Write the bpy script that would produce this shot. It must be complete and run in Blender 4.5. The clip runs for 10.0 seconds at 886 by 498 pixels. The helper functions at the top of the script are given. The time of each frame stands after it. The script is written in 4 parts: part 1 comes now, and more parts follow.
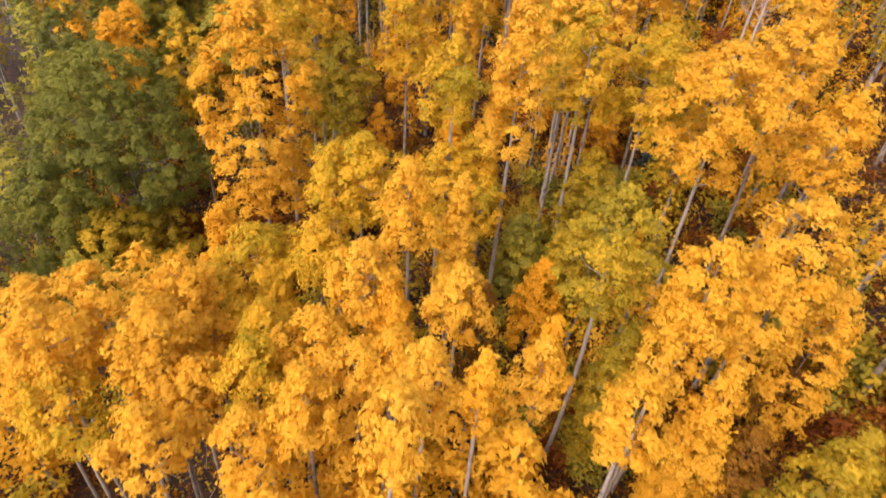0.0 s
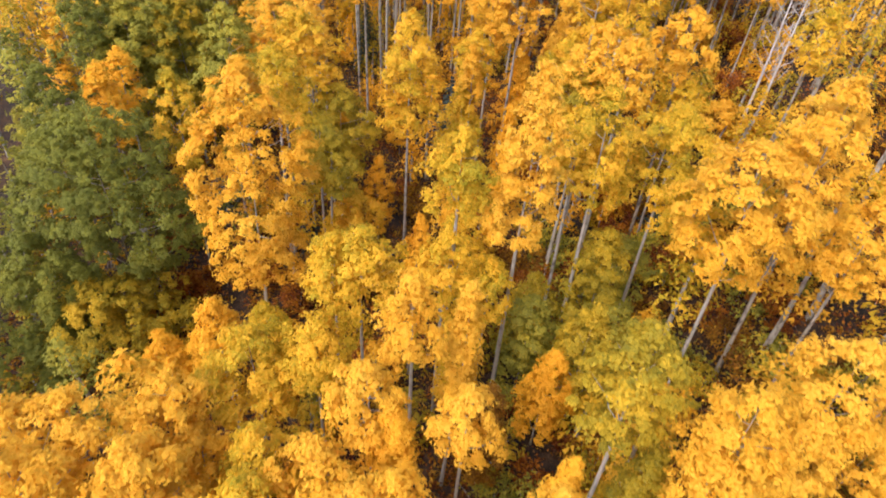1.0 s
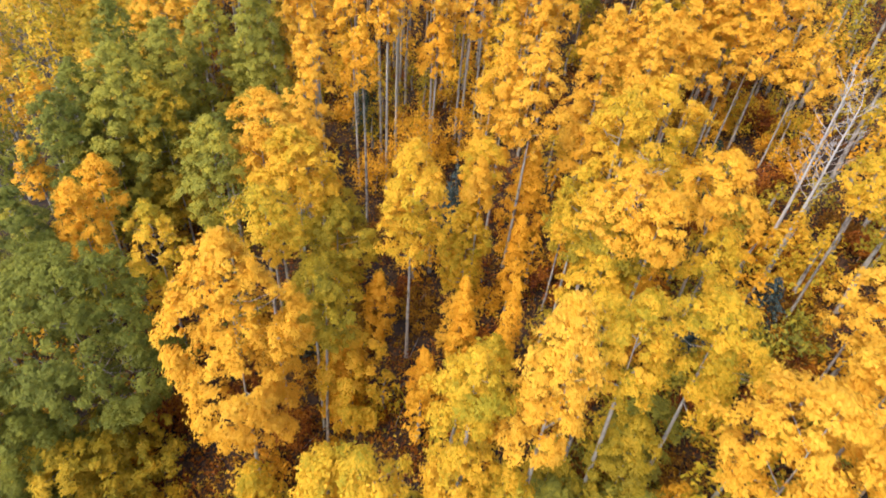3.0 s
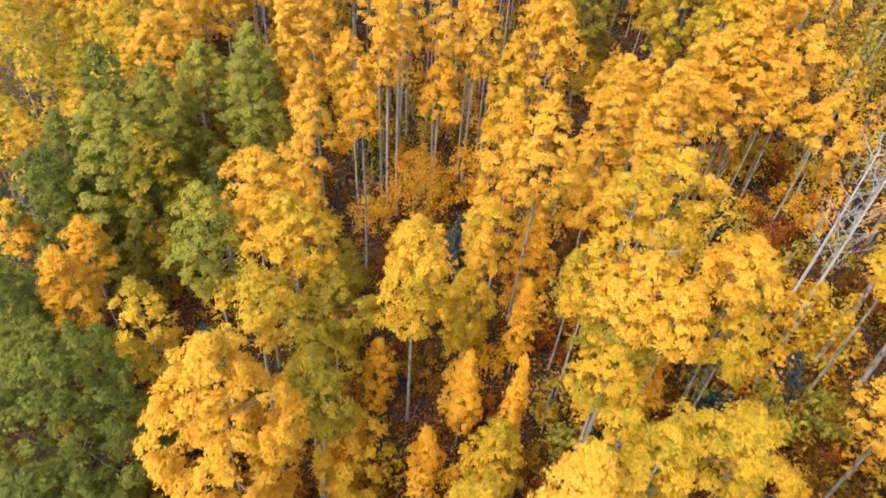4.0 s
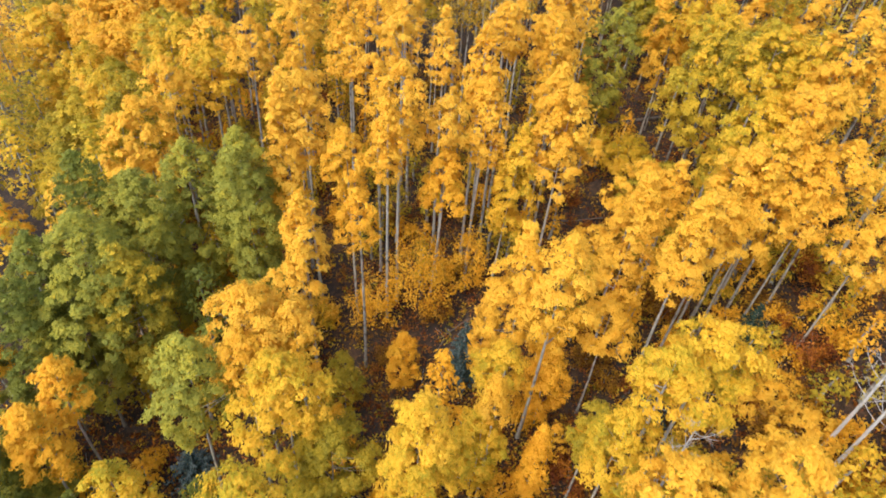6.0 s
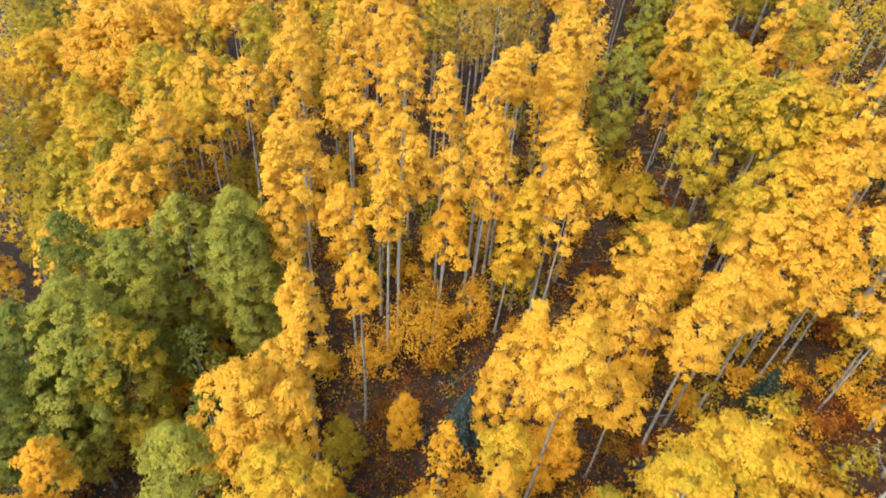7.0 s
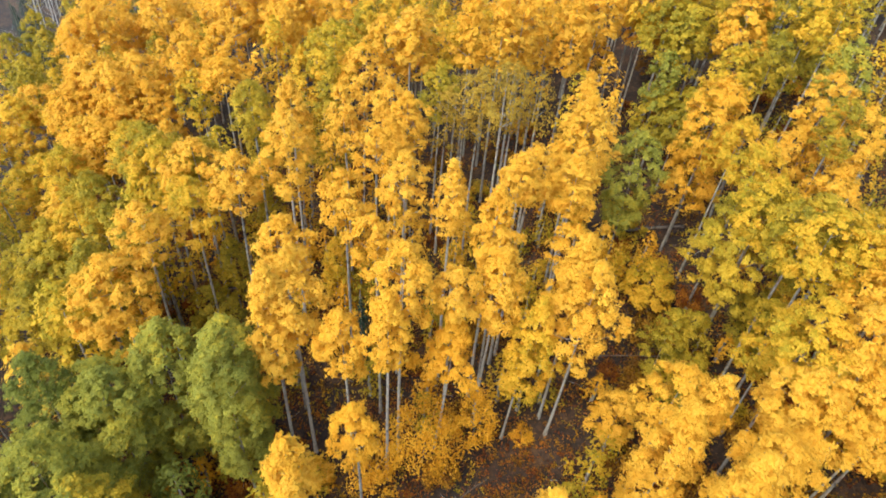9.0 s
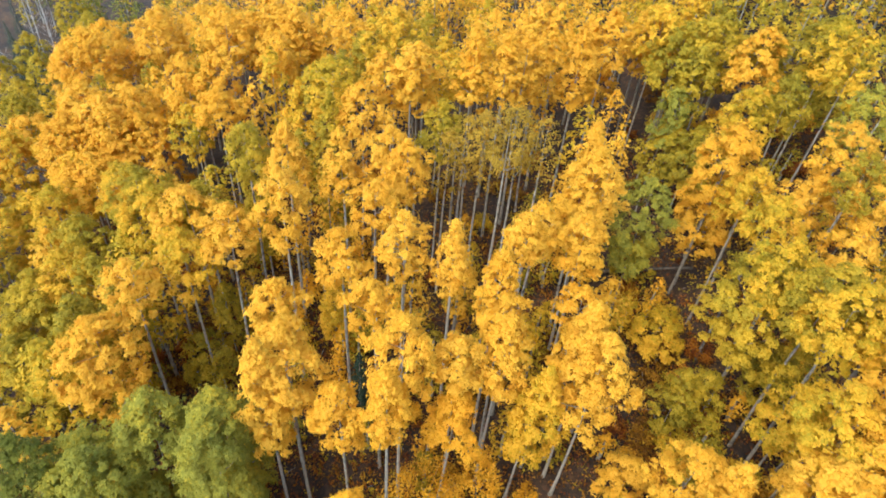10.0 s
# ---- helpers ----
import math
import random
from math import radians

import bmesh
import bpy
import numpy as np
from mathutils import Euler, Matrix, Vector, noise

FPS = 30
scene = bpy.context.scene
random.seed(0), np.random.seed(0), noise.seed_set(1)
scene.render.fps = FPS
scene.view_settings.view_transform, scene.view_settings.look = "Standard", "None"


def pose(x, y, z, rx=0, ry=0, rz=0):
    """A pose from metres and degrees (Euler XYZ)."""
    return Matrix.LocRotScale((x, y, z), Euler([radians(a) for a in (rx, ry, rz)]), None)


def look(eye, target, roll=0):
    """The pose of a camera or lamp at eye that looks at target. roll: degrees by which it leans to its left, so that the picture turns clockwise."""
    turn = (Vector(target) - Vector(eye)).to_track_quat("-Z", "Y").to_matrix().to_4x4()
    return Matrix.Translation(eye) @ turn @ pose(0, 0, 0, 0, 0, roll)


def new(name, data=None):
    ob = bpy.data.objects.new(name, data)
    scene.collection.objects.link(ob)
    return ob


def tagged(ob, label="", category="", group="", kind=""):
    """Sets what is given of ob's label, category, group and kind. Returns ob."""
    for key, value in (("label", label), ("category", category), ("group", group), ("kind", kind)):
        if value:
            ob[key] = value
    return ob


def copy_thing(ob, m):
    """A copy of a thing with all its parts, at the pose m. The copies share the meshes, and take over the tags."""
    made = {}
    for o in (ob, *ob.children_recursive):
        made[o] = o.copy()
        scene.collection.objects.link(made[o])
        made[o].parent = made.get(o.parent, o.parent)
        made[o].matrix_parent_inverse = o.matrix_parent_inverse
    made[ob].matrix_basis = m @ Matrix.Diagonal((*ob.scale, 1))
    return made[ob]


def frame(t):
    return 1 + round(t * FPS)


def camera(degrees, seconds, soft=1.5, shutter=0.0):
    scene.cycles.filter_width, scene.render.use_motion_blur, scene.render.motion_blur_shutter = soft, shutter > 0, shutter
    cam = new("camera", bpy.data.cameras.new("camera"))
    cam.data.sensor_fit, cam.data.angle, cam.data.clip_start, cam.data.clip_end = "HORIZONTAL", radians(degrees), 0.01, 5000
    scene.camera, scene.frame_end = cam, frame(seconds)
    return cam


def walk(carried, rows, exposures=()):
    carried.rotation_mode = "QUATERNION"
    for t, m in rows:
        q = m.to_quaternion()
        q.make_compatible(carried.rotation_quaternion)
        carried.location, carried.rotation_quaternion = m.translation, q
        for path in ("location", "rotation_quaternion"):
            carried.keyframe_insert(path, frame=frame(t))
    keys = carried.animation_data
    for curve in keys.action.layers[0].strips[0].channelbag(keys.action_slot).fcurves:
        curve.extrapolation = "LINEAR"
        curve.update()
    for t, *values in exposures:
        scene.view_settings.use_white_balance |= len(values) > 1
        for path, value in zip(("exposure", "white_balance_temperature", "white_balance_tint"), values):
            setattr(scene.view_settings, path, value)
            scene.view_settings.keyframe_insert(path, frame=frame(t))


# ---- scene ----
cam = camera(72.0, 10.0, soft=1.75, shutter=0.4)
PATH = [
    (0, (0.0, 0.0, 22.725), (-0.01, 15.512, 10.101), 5.28),
    (0.5, (-0.291, 1.644, 23.652), (-0.27, 17.139, 11.006), 5.33),
    (1, (-0.574, 3.314, 24.579), (-0.525, 18.789, 11.91), 5.39),
    (1.5, (-0.83, 4.977, 25.497), (-0.763, 20.429, 12.799), 5.43),
    (2, (-1.072, 6.651, 26.396), (-0.996, 22.073, 13.663), 5.44),
    (2.5, (-1.296, 8.323, 27.272), (-1.22, 23.714, 14.501), 5.44),
    (4, (-1.935, 13.384, 29.909), (-1.89, 28.679, 17.022), 5.32),
    (4.5, (-2.129, 15.026, 30.827), (-2.081, 30.291, 17.905), 5.30),
    (5, (-2.361, 16.667, 31.689), (-2.301, 31.906, 18.737), 5.30),
    (5.5, (-2.624, 18.334, 32.534), (-2.546, 33.552, 19.557), 5.30),
    (7, (-3.445, 23.336, 35.077), (-3.312, 38.506, 22.044), 5.36),
    (7.5, (-3.678, 24.992, 35.94), (-3.535, 40.15, 22.892), 5.39),
    (8, (-3.883, 26.662, 36.774), (-3.743, 41.813, 23.72), 5.41),
    (8.5, (-4.07, 28.337, 37.609), (-3.939, 43.487, 24.552), 5.40),
    (9, (-4.233, 30.034, 38.414), (-4.115, 45.185, 25.358), 5.37),
    (9.5, (-4.387, 31.732, 39.2), (-4.284, 46.887, 26.149), 5.33),
    (10, (-4.559, 33.432, 39.999), (-4.472, 48.594, 26.956), 5.31),
]
EXPOSURES = [(0, 1.62, 7350, 21), (0.5, 1.7, 7000, 16), (1, 1.79, 6650, 11), (1.5, 1.85, 6500, 9), (3, 1.84, 6300, 6), (5.5, 1.82, 6200, 2), (7, 1.82, 6050, -4), (10, 1.79, 6000, -5)]
walk(cam, [(t, look(eye, target, roll)) for t, eye, target, roll in PATH], EXPOSURES)

# ---- light ----
SUN_FROM = (-0.45, -0.55, 0.95)
world = bpy.data.worlds.new("sky")
scene.world = world
world.use_nodes = True
wn = world.node_tree.nodes
sky = wn.new("ShaderNodeTexSky")
sky.sky_type = "NISHITA"
sky.sun_disc = False
sky.sun_elevation = math.atan2(SUN_FROM[2], math.hypot(SUN_FROM[0], SUN_FROM[1]))
sky.sun_rotation = math.atan2(SUN_FROM[0], SUN_FROM[1])
sky.dust_density = 2.0
wn["Background"].inputs["Strength"].default_value = 0.15
world.node_tree.links.new(sky.outputs[0], wn["Background"].inputs["Color"])
sun_data = bpy.data.lights.new("sun", "SUN")
sun_data.energy, sun_data.angle, sun_data.color = 1.0, radians(55), (1.0, 0.95, 0.87)
new("sun", sun_data).matrix_world = look(SUN_FROM, (0, 0, 0))


# ---- materials ----
def material(name, rough=0.8):
    m = bpy.data.materials.new(name)
    m.use_nodes = True
    n, l = m.node_tree.nodes, m.node_tree.links
    b = n["Principled BSDF"]
    b.inputs["Roughness"].default_value = rough
    return m, n, l, b


def ramp(n, stops):
    r = n.new("ShaderNodeValToRGB")
    while len(r.color_ramp.elements) < len(stops):
        r.color_ramp.elements.new(0.5)
    for e, (p, c) in zip(r.color_ramp.elements, stops):
        e.position, e.color = p, (*c, 1)
    return r


def maths(n, l, op, a, b):
    m = n.new("ShaderNodeMath")
    m.operation = op
    for i, v in enumerate((a, b)):
        if isinstance(v, (int, float)):
            m.inputs[i].default_value = v
        else:
            l.new(v, m.inputs[i])
    return m.outputs[0]


def leaf_material(name, stops, thin=0.44, spread=0.14):
    """Thin leaves: the tone of the spray and a shade of each leaf choose the colour; some light comes through."""
    m, n, l, b = material(name, 0.55)
    tone = n.new("ShaderNodeAttribute")
    tone.attribute_name = "tone"
    geo, info = n.new("ShaderNodeNewGeometry"), n.new("ShaderNodeObjectInfo")
    v = maths(n, l, "MULTIPLY_ADD", geo.outputs["Random Per Island"], spread)
    v.node.inputs[2].default_value = -0.5 * spread
    w = maths(n, l, "MULTIPLY_ADD", info.outputs["Random"], 0.22)
    w.node.inputs[2].default_value = -0.11
    co, fine = n.new("ShaderNodeTexCoord"), n.new("ShaderNodeTexNoise")
    fine.inputs["Scale"].default_value, fine.inputs["Detail"].default_value = 21.0, 3.0
    l.new(co.outputs["Object"], fine.inputs[0])
    g = maths(n, l, "MULTIPLY_ADD", fine.outputs[0], 1.5)
    g.node.inputs[2].default_value = -0.75
    s = maths(n, l, "ADD", maths(n, l, "ADD", maths(n, l, "ADD", v, w), g), tone.outputs["Fac"])
    bump = n.new("ShaderNodeBump")
    bump.inputs["Strength"].default_value, bump.inputs["Distance"].default_value = 0.6, 0.05
    l.new(fine.outputs[0], bump.inputs["Height"])
    l.new(bump.outputs[0], b.inputs["Normal"])
    r = ramp(n, stops)
    l.new(s, r.inputs[0])
    l.new(r.outputs[0], b.inputs["Base Color"])
    b.inputs["Specular IOR Level"].default_value = 0.15
    t, mix = n.new("ShaderNodeBsdfTranslucent"), n.new("ShaderNodeMixShader")
    l.new(r.outputs[0], t.inputs["Color"])
    mix.inputs[0].default_value = thin
    l.new(b.outputs[0], mix.inputs[1])
    l.new(t.outputs[0], mix.inputs[2])
    l.new(mix.outputs[0], n["Material Output"].inputs["Surface"])
    return m


LEAVES = {
    "golden": leaf_material("golden_leaves", [(0.0, (0.6, 0.275, 0.018)), (0.3, (0.73, 0.385, 0.027)), (0.65, (0.76, 0.427, 0.039)), (1.0, (0.775, 0.462, 0.056))]),
    "orange": leaf_material("orange_leaves", [(0.0, (0.570, 0.248, 0.015)), (0.4, (0.750, 0.382, 0.024)), (1.0, (0.840, 0.468, 0.038))]),
    "mixed": leaf_material("yellow_and_olive_leaves", [(0.0, (0.31, 0.25, 0.018)), (0.35, (0.52, 0.345, 0.022)), (0.62, (0.70, 0.405, 0.026)), (1.0, (0.79, 0.455, 0.04))]),
    "olive": leaf_material("olive_leaves", [(0.0, (0.21, 0.17, 0.018)), (0.45, (0.37, 0.265, 0.02)), (0.8, (0.49, 0.327, 0.024)), (1.0, (0.62, 0.39, 0.028))]),
    "green": leaf_material("green_leaves", [(0.0, (0.194, 0.185, 0.030)), (0.5, (0.319, 0.28, 0.040)), (0.85, (0.443, 0.355, 0.038)), (1.0, (0.605, 0.41, 0.033))]),
    "dark green": leaf_material("dark_green_leaves", [(0.0, (0.11, 0.115, 0.020)), (0.6, (0.185, 0.18, 0.026)), (1.0, (0.28, 0.25, 0.03))]),
    "brown": leaf_material("brown_leaves", [(0.0, (0.11, 0.043, 0.011)), (0.5, (0.24, 0.105, 0.013)), (1.0, (0.47, 0.23, 0.018))]),
    "rust": leaf_material("rust_leaves", [(0.0, (0.1, 0.024, 0.011)), (0.5, (0.25, 0.07, 0.013)), (1.0, (0.5, 0.185, 0.017))]),
    "faded": leaf_material("faded_leaves", [(0.0, (0.260, 0.162, 0.021)), (0.6, (0.450, 0.277, 0.030)), (1.0, (0.640, 0.382, 0.043))]),
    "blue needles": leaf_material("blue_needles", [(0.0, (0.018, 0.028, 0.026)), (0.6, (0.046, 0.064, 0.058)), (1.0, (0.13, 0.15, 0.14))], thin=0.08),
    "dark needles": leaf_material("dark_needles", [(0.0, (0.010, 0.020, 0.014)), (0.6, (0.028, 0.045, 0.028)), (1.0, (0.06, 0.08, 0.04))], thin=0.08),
    "litter": leaf_material("fallen_leaves", [(0.0, (0.05, 0.018, 0.01)), (0.45, (0.16, 0.055, 0.016)), (0.8, (0.31, 0.14, 0.037)), (1.0, (0.5, 0.27, 0.075))], thin=0.15, spread=0.9),
}


def bark_material(name, light, dark, amount, rough=0.85):
    m, n, l, b = material(name, rough)
    co, mp = n.new("ShaderNodeTexCoord"), n.new("ShaderNodeMapping")
    mp.inputs["Scale"].default_value = (1.0, 1.0, 0.55)
    l.new(co.outputs["Object"], mp.inputs[0])
    spots, grain = n.new("ShaderNodeTexNoise"), n.new("ShaderNodeTexNoise")
    spots.inputs["Scale"].default_value, spots.inputs["Detail"].default_value = 5.0, 5.0
    grain.inputs["Scale"].default_value, grain.inputs["Detail"].default_value = 38.0, 3.0
    l.new(mp.outputs[0], spots.inputs[0])
    l.new(co.outputs["Object"], grain.inputs[0])
    info = n.new("ShaderNodeObjectInfo")
    v = maths(n, l, "MULTIPLY_ADD", grain.outputs[0], 0.25)
    l.new(spots.outputs[0], v.node.inputs[2])
    v = maths(n, l, "MULTIPLY_ADD", info.outputs["Random"], 0.12)
    v.node.inputs[2].default_value = -0.06
    s = maths(n, l, "MULTIPLY_ADD", grain.outputs[0], 0.25)
    l.new(spots.outputs[0], s.node.inputs[2])
    s = maths(n, l, "ADD", s, v)
    r = ramp(n, [(amount - 0.06, dark), (amount + 0.05, tuple(0.6 * a + 0.4 * c for a, c in zip(light, dark))), (amount + 0.2, light)])
    l.new(s, r.inputs[0])
    l.new(r.outputs[0], b.inputs["Base Color"])
    bump = n.new("ShaderNodeBump")
    bump.inputs["Strength"].default_value, bump.inputs["Distance"].default_value = 0.4, 0.02
    l.new(s, bump.inputs["Height"])
    l.new(bump.outputs[0], b.inputs["Normal"])
    return m


PALE_BARK = bark_material("pale_aspen_bark", (0.33, 0.285, 0.235), (0.075, 0.057, 0.043), 0.48)
# grey-brown bark, and the shaded tone of pale trunks on the east slope
GREY_AND_SHADED_BARK = bark_material("grey_and_shaded_bark", (0.27, 0.22, 0.17), (0.06, 0.045, 0.035), 0.5)
LOG_WOOD = bark_material("weathered_log_wood", (0.13, 0.095, 0.07), (0.03, 0.022, 0.016), 0.48)
DEAD_WOOD = bark_material("bleached_dead_wood", (0.42, 0.37, 0.33), (0.17, 0.13, 0.11), 0.45)


def ground_material():
    m, n, l, b = material("leaf_litter_soil", 0.95)
    co = n.new("ShaderNodeTexCoord")
    broad, fine, speck = (n.new("ShaderNodeTexNoise") for _ in range(3))
    for node, scale, detail in ((broad, 0.35, 4.0), (fine, 2.6, 6.0), (speck, 14.0, 4.0)):
        node.inputs["Scale"].default_value, node.inputs["Detail"].default_value = scale, detail
        l.new(co.outputs["Object"], node.inputs[0])
    s = maths(n, l, "MULTIPLY_ADD", speck.outputs[0], 0.45)
    l.new(maths(n, l, "MULTIPLY", fine.outputs[0], 0.55), s.node.inputs[2])
    s = maths(n, l, "ADD", s, maths(n, l, "MULTIPLY_ADD", broad.outputs[0], 0.5))
    s.node.inputs[1].links[0].from_node.inputs[2].default_value = -0.25
    r = ramp(n, [(0.36, (0.009, 0.0045, 0.0025)), (0.50, (0.032, 0.014, 0.006)), (0.62, (0.078, 0.035, 0.012)), (0.77, (0.17, 0.085, 0.033))])
    l.new(s, r.inputs[0])
    l.new(r.outputs[0], b.inputs["Base Color"])
    bump = n.new("ShaderNodeBump")
    bump.inputs["Strength"].default_value, bump.inputs["Distance"].default_value = 0.8, 0.12
    l.new(s, bump.inputs["Height"])
    l.new(bump.outputs[0], b.inputs["Normal"])
    return m


# ---- geometry helpers ----
def soft_ramp(v, k):
    return k * math.log1p(math.exp(max(-40.0, min(40.0, v / k))))


def ground_z(x, y):
    """The hillside: a shallow gully to the west, a slope that climbs to the east."""
    return (-1.6 + 0.03 * (min(max(y, -60.0), 260.0) - 30) + 0.26 * (soft_ramp(x + 8, 3) - soft_ramp(x - 45, 6))
            + 0.18 * (soft_ramp(x - 8, 2) - soft_ramp(x - 40, 6)) - 0.2 * (soft_ramp(-22 - x, 4) - soft_ramp(-80 - x, 8)))


def unit(v):
    return v / np.maximum(np.linalg.norm(v, axis=-1, keepdims=True), 1e-9)


def mesh_object(name, verts, faces, mat, parent=None, tone=None, label=""):
    """One mesh object from arrays: verts (n, 3), faces (m, 4) or (m, 3)."""
    me = bpy.data.meshes.new(name)
    m, k = faces.shape
    me.vertices.add(len(verts))
    me.vertices.foreach_set("co", np.ascontiguousarray(verts, dtype=np.float32).ravel())
    me.loops.add(m * k)
    me.loops.foreach_set("vertex_index", faces.astype(np.int32).ravel())
    me.polygons.add(m)
    me.polygons.foreach_set("loop_start", np.arange(0, m * k, k, dtype=np.int32))
    if tone is not None:
        me.attributes.new("tone", "FLOAT", "POINT").data.foreach_set("value", tone.astype(np.float32))
    else:
        me.polygons.foreach_set("use_smooth", np.ones(m, dtype=bool))
    me.update(calc_edges=True)
    me.materials.append(mat)
    ob = new(name, me)
    ob.parent = parent
    if label:
        tagged(ob, label=label)
    return ob


def leaf_cards(centres, normals, length, width, rng):
    """Pointed leaves: one three-cornered leaf for each centre, turned any way about its normal."""
    n = len(centres)
    way = rng.normal(size=(n, 3))
    a = unit(way - normals * (way * normals).sum(1, keepdims=True))
    b = np.cross(normals, a)
    ln, wd = (s * rng.uniform(0.7, 1.3, (n, 1)) for s in (length, width))
    v = np.stack([centres - a * ln * 0.4 - b * wd / 2, centres - a * ln * 0.4 + b * wd / 2, centres + a * ln * 0.6], 1)
    return v.reshape(-1, 3), np.arange(3 * n).reshape(n, 3)


def tube(path, radii, sides=7):
    """A tapered tube along points."""
    p = np.asarray(path, float)
    t = unit(np.gradient(p, axis=0))
    ref = np.array([0.31, 0.87, 0.22])
    u = unit(np.cross(t, ref))
    w = np.cross(t, u)
    ang = np.linspace(0, 2 * np.pi, sides, endpoint=False)
    ring = np.cos(ang)[None, :, None] * u[:, None] + np.sin(ang)[None, :, None] * w[:, None]
    v = (p[:, None] + ring * np.asarray(radii, float)[:, None, None]).reshape(-1, 3)
    i, j = np.meshgrid(np.arange(len(p) - 1), np.arange(sides), indexing="ij")
    k = (j + 1) % sides
    f = np.stack([i * sides + j, i * sides + k, (i + 1) * sides + k, (i + 1) * sides + j], -1).reshape(-1, 4)
    return v, f


def joined(pieces):
    vs, fs, at = [], [], 0
    for v, f in pieces:
        vs.append(v)
        fs.append(f + at)
        at += len(v)
    return np.concatenate(vs), np.concatenate(fs)


PROFILES = {
    "oval": lambda u: np.clip(1 - np.abs(2 * u - 0.84) ** 2.3 * np.where(u > 0.42, 0.72, 0.55), 0, 1) ** 0.75,
    "flame": lambda u: np.clip((1.02 - u) ** 0.72 * (u + 0.10) ** 0.30 * 1.38, 0, 1.05),
    "round": lambda u: np.clip(1 - np.abs(2 * u - 0.9) ** 2.4 * 0.78, 0, 1) ** 0.62,
}


def crown_cloud(rng, low, top, r, shape, leaf, cover, tone_low, tone_high, clump=1.0):
    """Leaves in tufts over a lobed crown, each tuft of small sprays with gaps between: centres, normals, tones; and the tufts' places, for the limbs."""
    hc = top - low
    rc0 = min(0.11 + 0.19 * r, 0.48) * clump
    area = 2 * np.pi * r * hc * 0.72 + np.pi * r * r
    count = int((1.0 + 0.15 * max(0.0, r - 1.4)) * area / (np.pi * rc0 * rc0) * 1.06) + 5
    u = (np.arange(count) + rng.uniform(0, 1, count)) / count
    th = np.arange(count) * 2.39996 + rng.uniform(-0.6, 0.6, count)
    lobes = 1 + 0.18 * np.sin(3 * th + rng.uniform(0, 6)) * np.sin(u * 9 + rng.uniform(0, 6)) + 0.16 * np.sin(2 * th + u * 5 + rng.uniform(0, 6))
    wide = PROFILES[shape](u) * r
    rad = np.maximum(wide * lobes - 0.62 * rc0, 0.04) * np.where(rng.uniform(0, 1, count) < 0.8, rng.uniform(0.82, 1.08, count), rng.uniform(0.2, 0.8, count))
    z = low + 0.4 * rc0 + u * (hc - rc0 * 1.1) + rng.normal(0, 0.2 * rc0, count)
    c = np.stack([np.cos(th) * rad, np.sin(th) * rad, z], 1)
    stay = (rng.uniform(0, 1, count) > 0.07) | (u > 0.9)
    c, u, th, wide, rad = c[stay], u[stay], th[stay], wide[stay], rad[stay]
    count = len(c)
    rc = rc0 * rng.uniform(0.6, 1.25, count) * (0.7 + 0.3 * wide / r)
    out = unit(np.stack([np.cos(th), np.sin(th), 0.15 + 1.1 * u], 1))
    # small sprays on the outer and upper side of each tuft
    sprays = int(np.clip(11 * (rc0 / 0.42) ** 2 * min(1.0, (0.14 / leaf) ** 1.5), 5, 40))
    spread = 0.2 * math.sqrt(11 / sprays) * rng.uniform(0.8, 1.25, count * sprays)
    t_of = np.repeat(np.arange(count), sprays)
    d = unit(0.55 * out[t_of] + np.array([0, 0, 0.38]) + 0.85 * unit(rng.normal(size=(len(t_of), 3))))
    sc = c[t_of] + d * (rc[t_of] * rng.uniform(0.55, 1.05, len(t_of)))[:, None] * np.array([1, 1, 0.85])
    # sun here weighs the camera-facing side; hidden back and under sides get fewer leaves
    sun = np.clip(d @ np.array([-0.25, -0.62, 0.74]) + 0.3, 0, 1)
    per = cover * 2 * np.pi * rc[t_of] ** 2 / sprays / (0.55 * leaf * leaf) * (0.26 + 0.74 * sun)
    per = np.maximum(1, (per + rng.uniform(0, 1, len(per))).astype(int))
    who = np.repeat(np.arange(len(t_of)), per)
    n = len(who)
    rw = rc[t_of][who][:, None]
    g = rng.normal(size=(n, 3)) * spread[who][:, None] * rw * np.array([1, 1, 0.75])
    q = sc[who] + g
    nm = unit(0.35 * d[who] + 0.3 * out[t_of][who] + 0.2 * g / (spread[who][:, None] * rw) + np.array([0, 0, 0.3]) + 0.2 * rng.normal(size=(n, 3)))
    span = tone_high - tone_low
    drift = 0.5 + 0.5 * np.sin(1.5 * c[:, 0] / r + rng.uniform(0, 6)) * np.cos(1.3 * c[:, 1] / r + 1.7 * c[:, 2] / r + rng.uniform(0, 6))
    tone = tone_low + span * (0.55 * drift + 0.45 * rng.uniform(0, 1, count))[t_of][who] + 0.2 * span * rng.normal(size=len(t_of))[who] + rng.normal(0, 0.05, n)
    return q, nm, tone, c


KINDS = {
    "Y": ("golden", "oval", 0.38, 0.78, "golden-yellow"),
    "O": ("orange", "flame", 0.35, 0.85, "orange-yellow"),
    "M": ("mixed", "oval", 0.22, 0.86, "yellow and olive"),
    "L": ("olive", "oval", 0.2, 1.0, "olive-green turning yellow"),
    "G": ("green", "round", 0.25, 0.78, "green"),
    "S": ("green", "oval", 0.3, 0.7, "dense green"),
    "D": ("dark green", "round", 0.3, 0.85, "dark green"),
    "B": ("brown", "oval", 0.25, 0.8, "orange-brown"),
    "P": ("faded", "oval", 0.3, 0.7, "thin faded"),
}


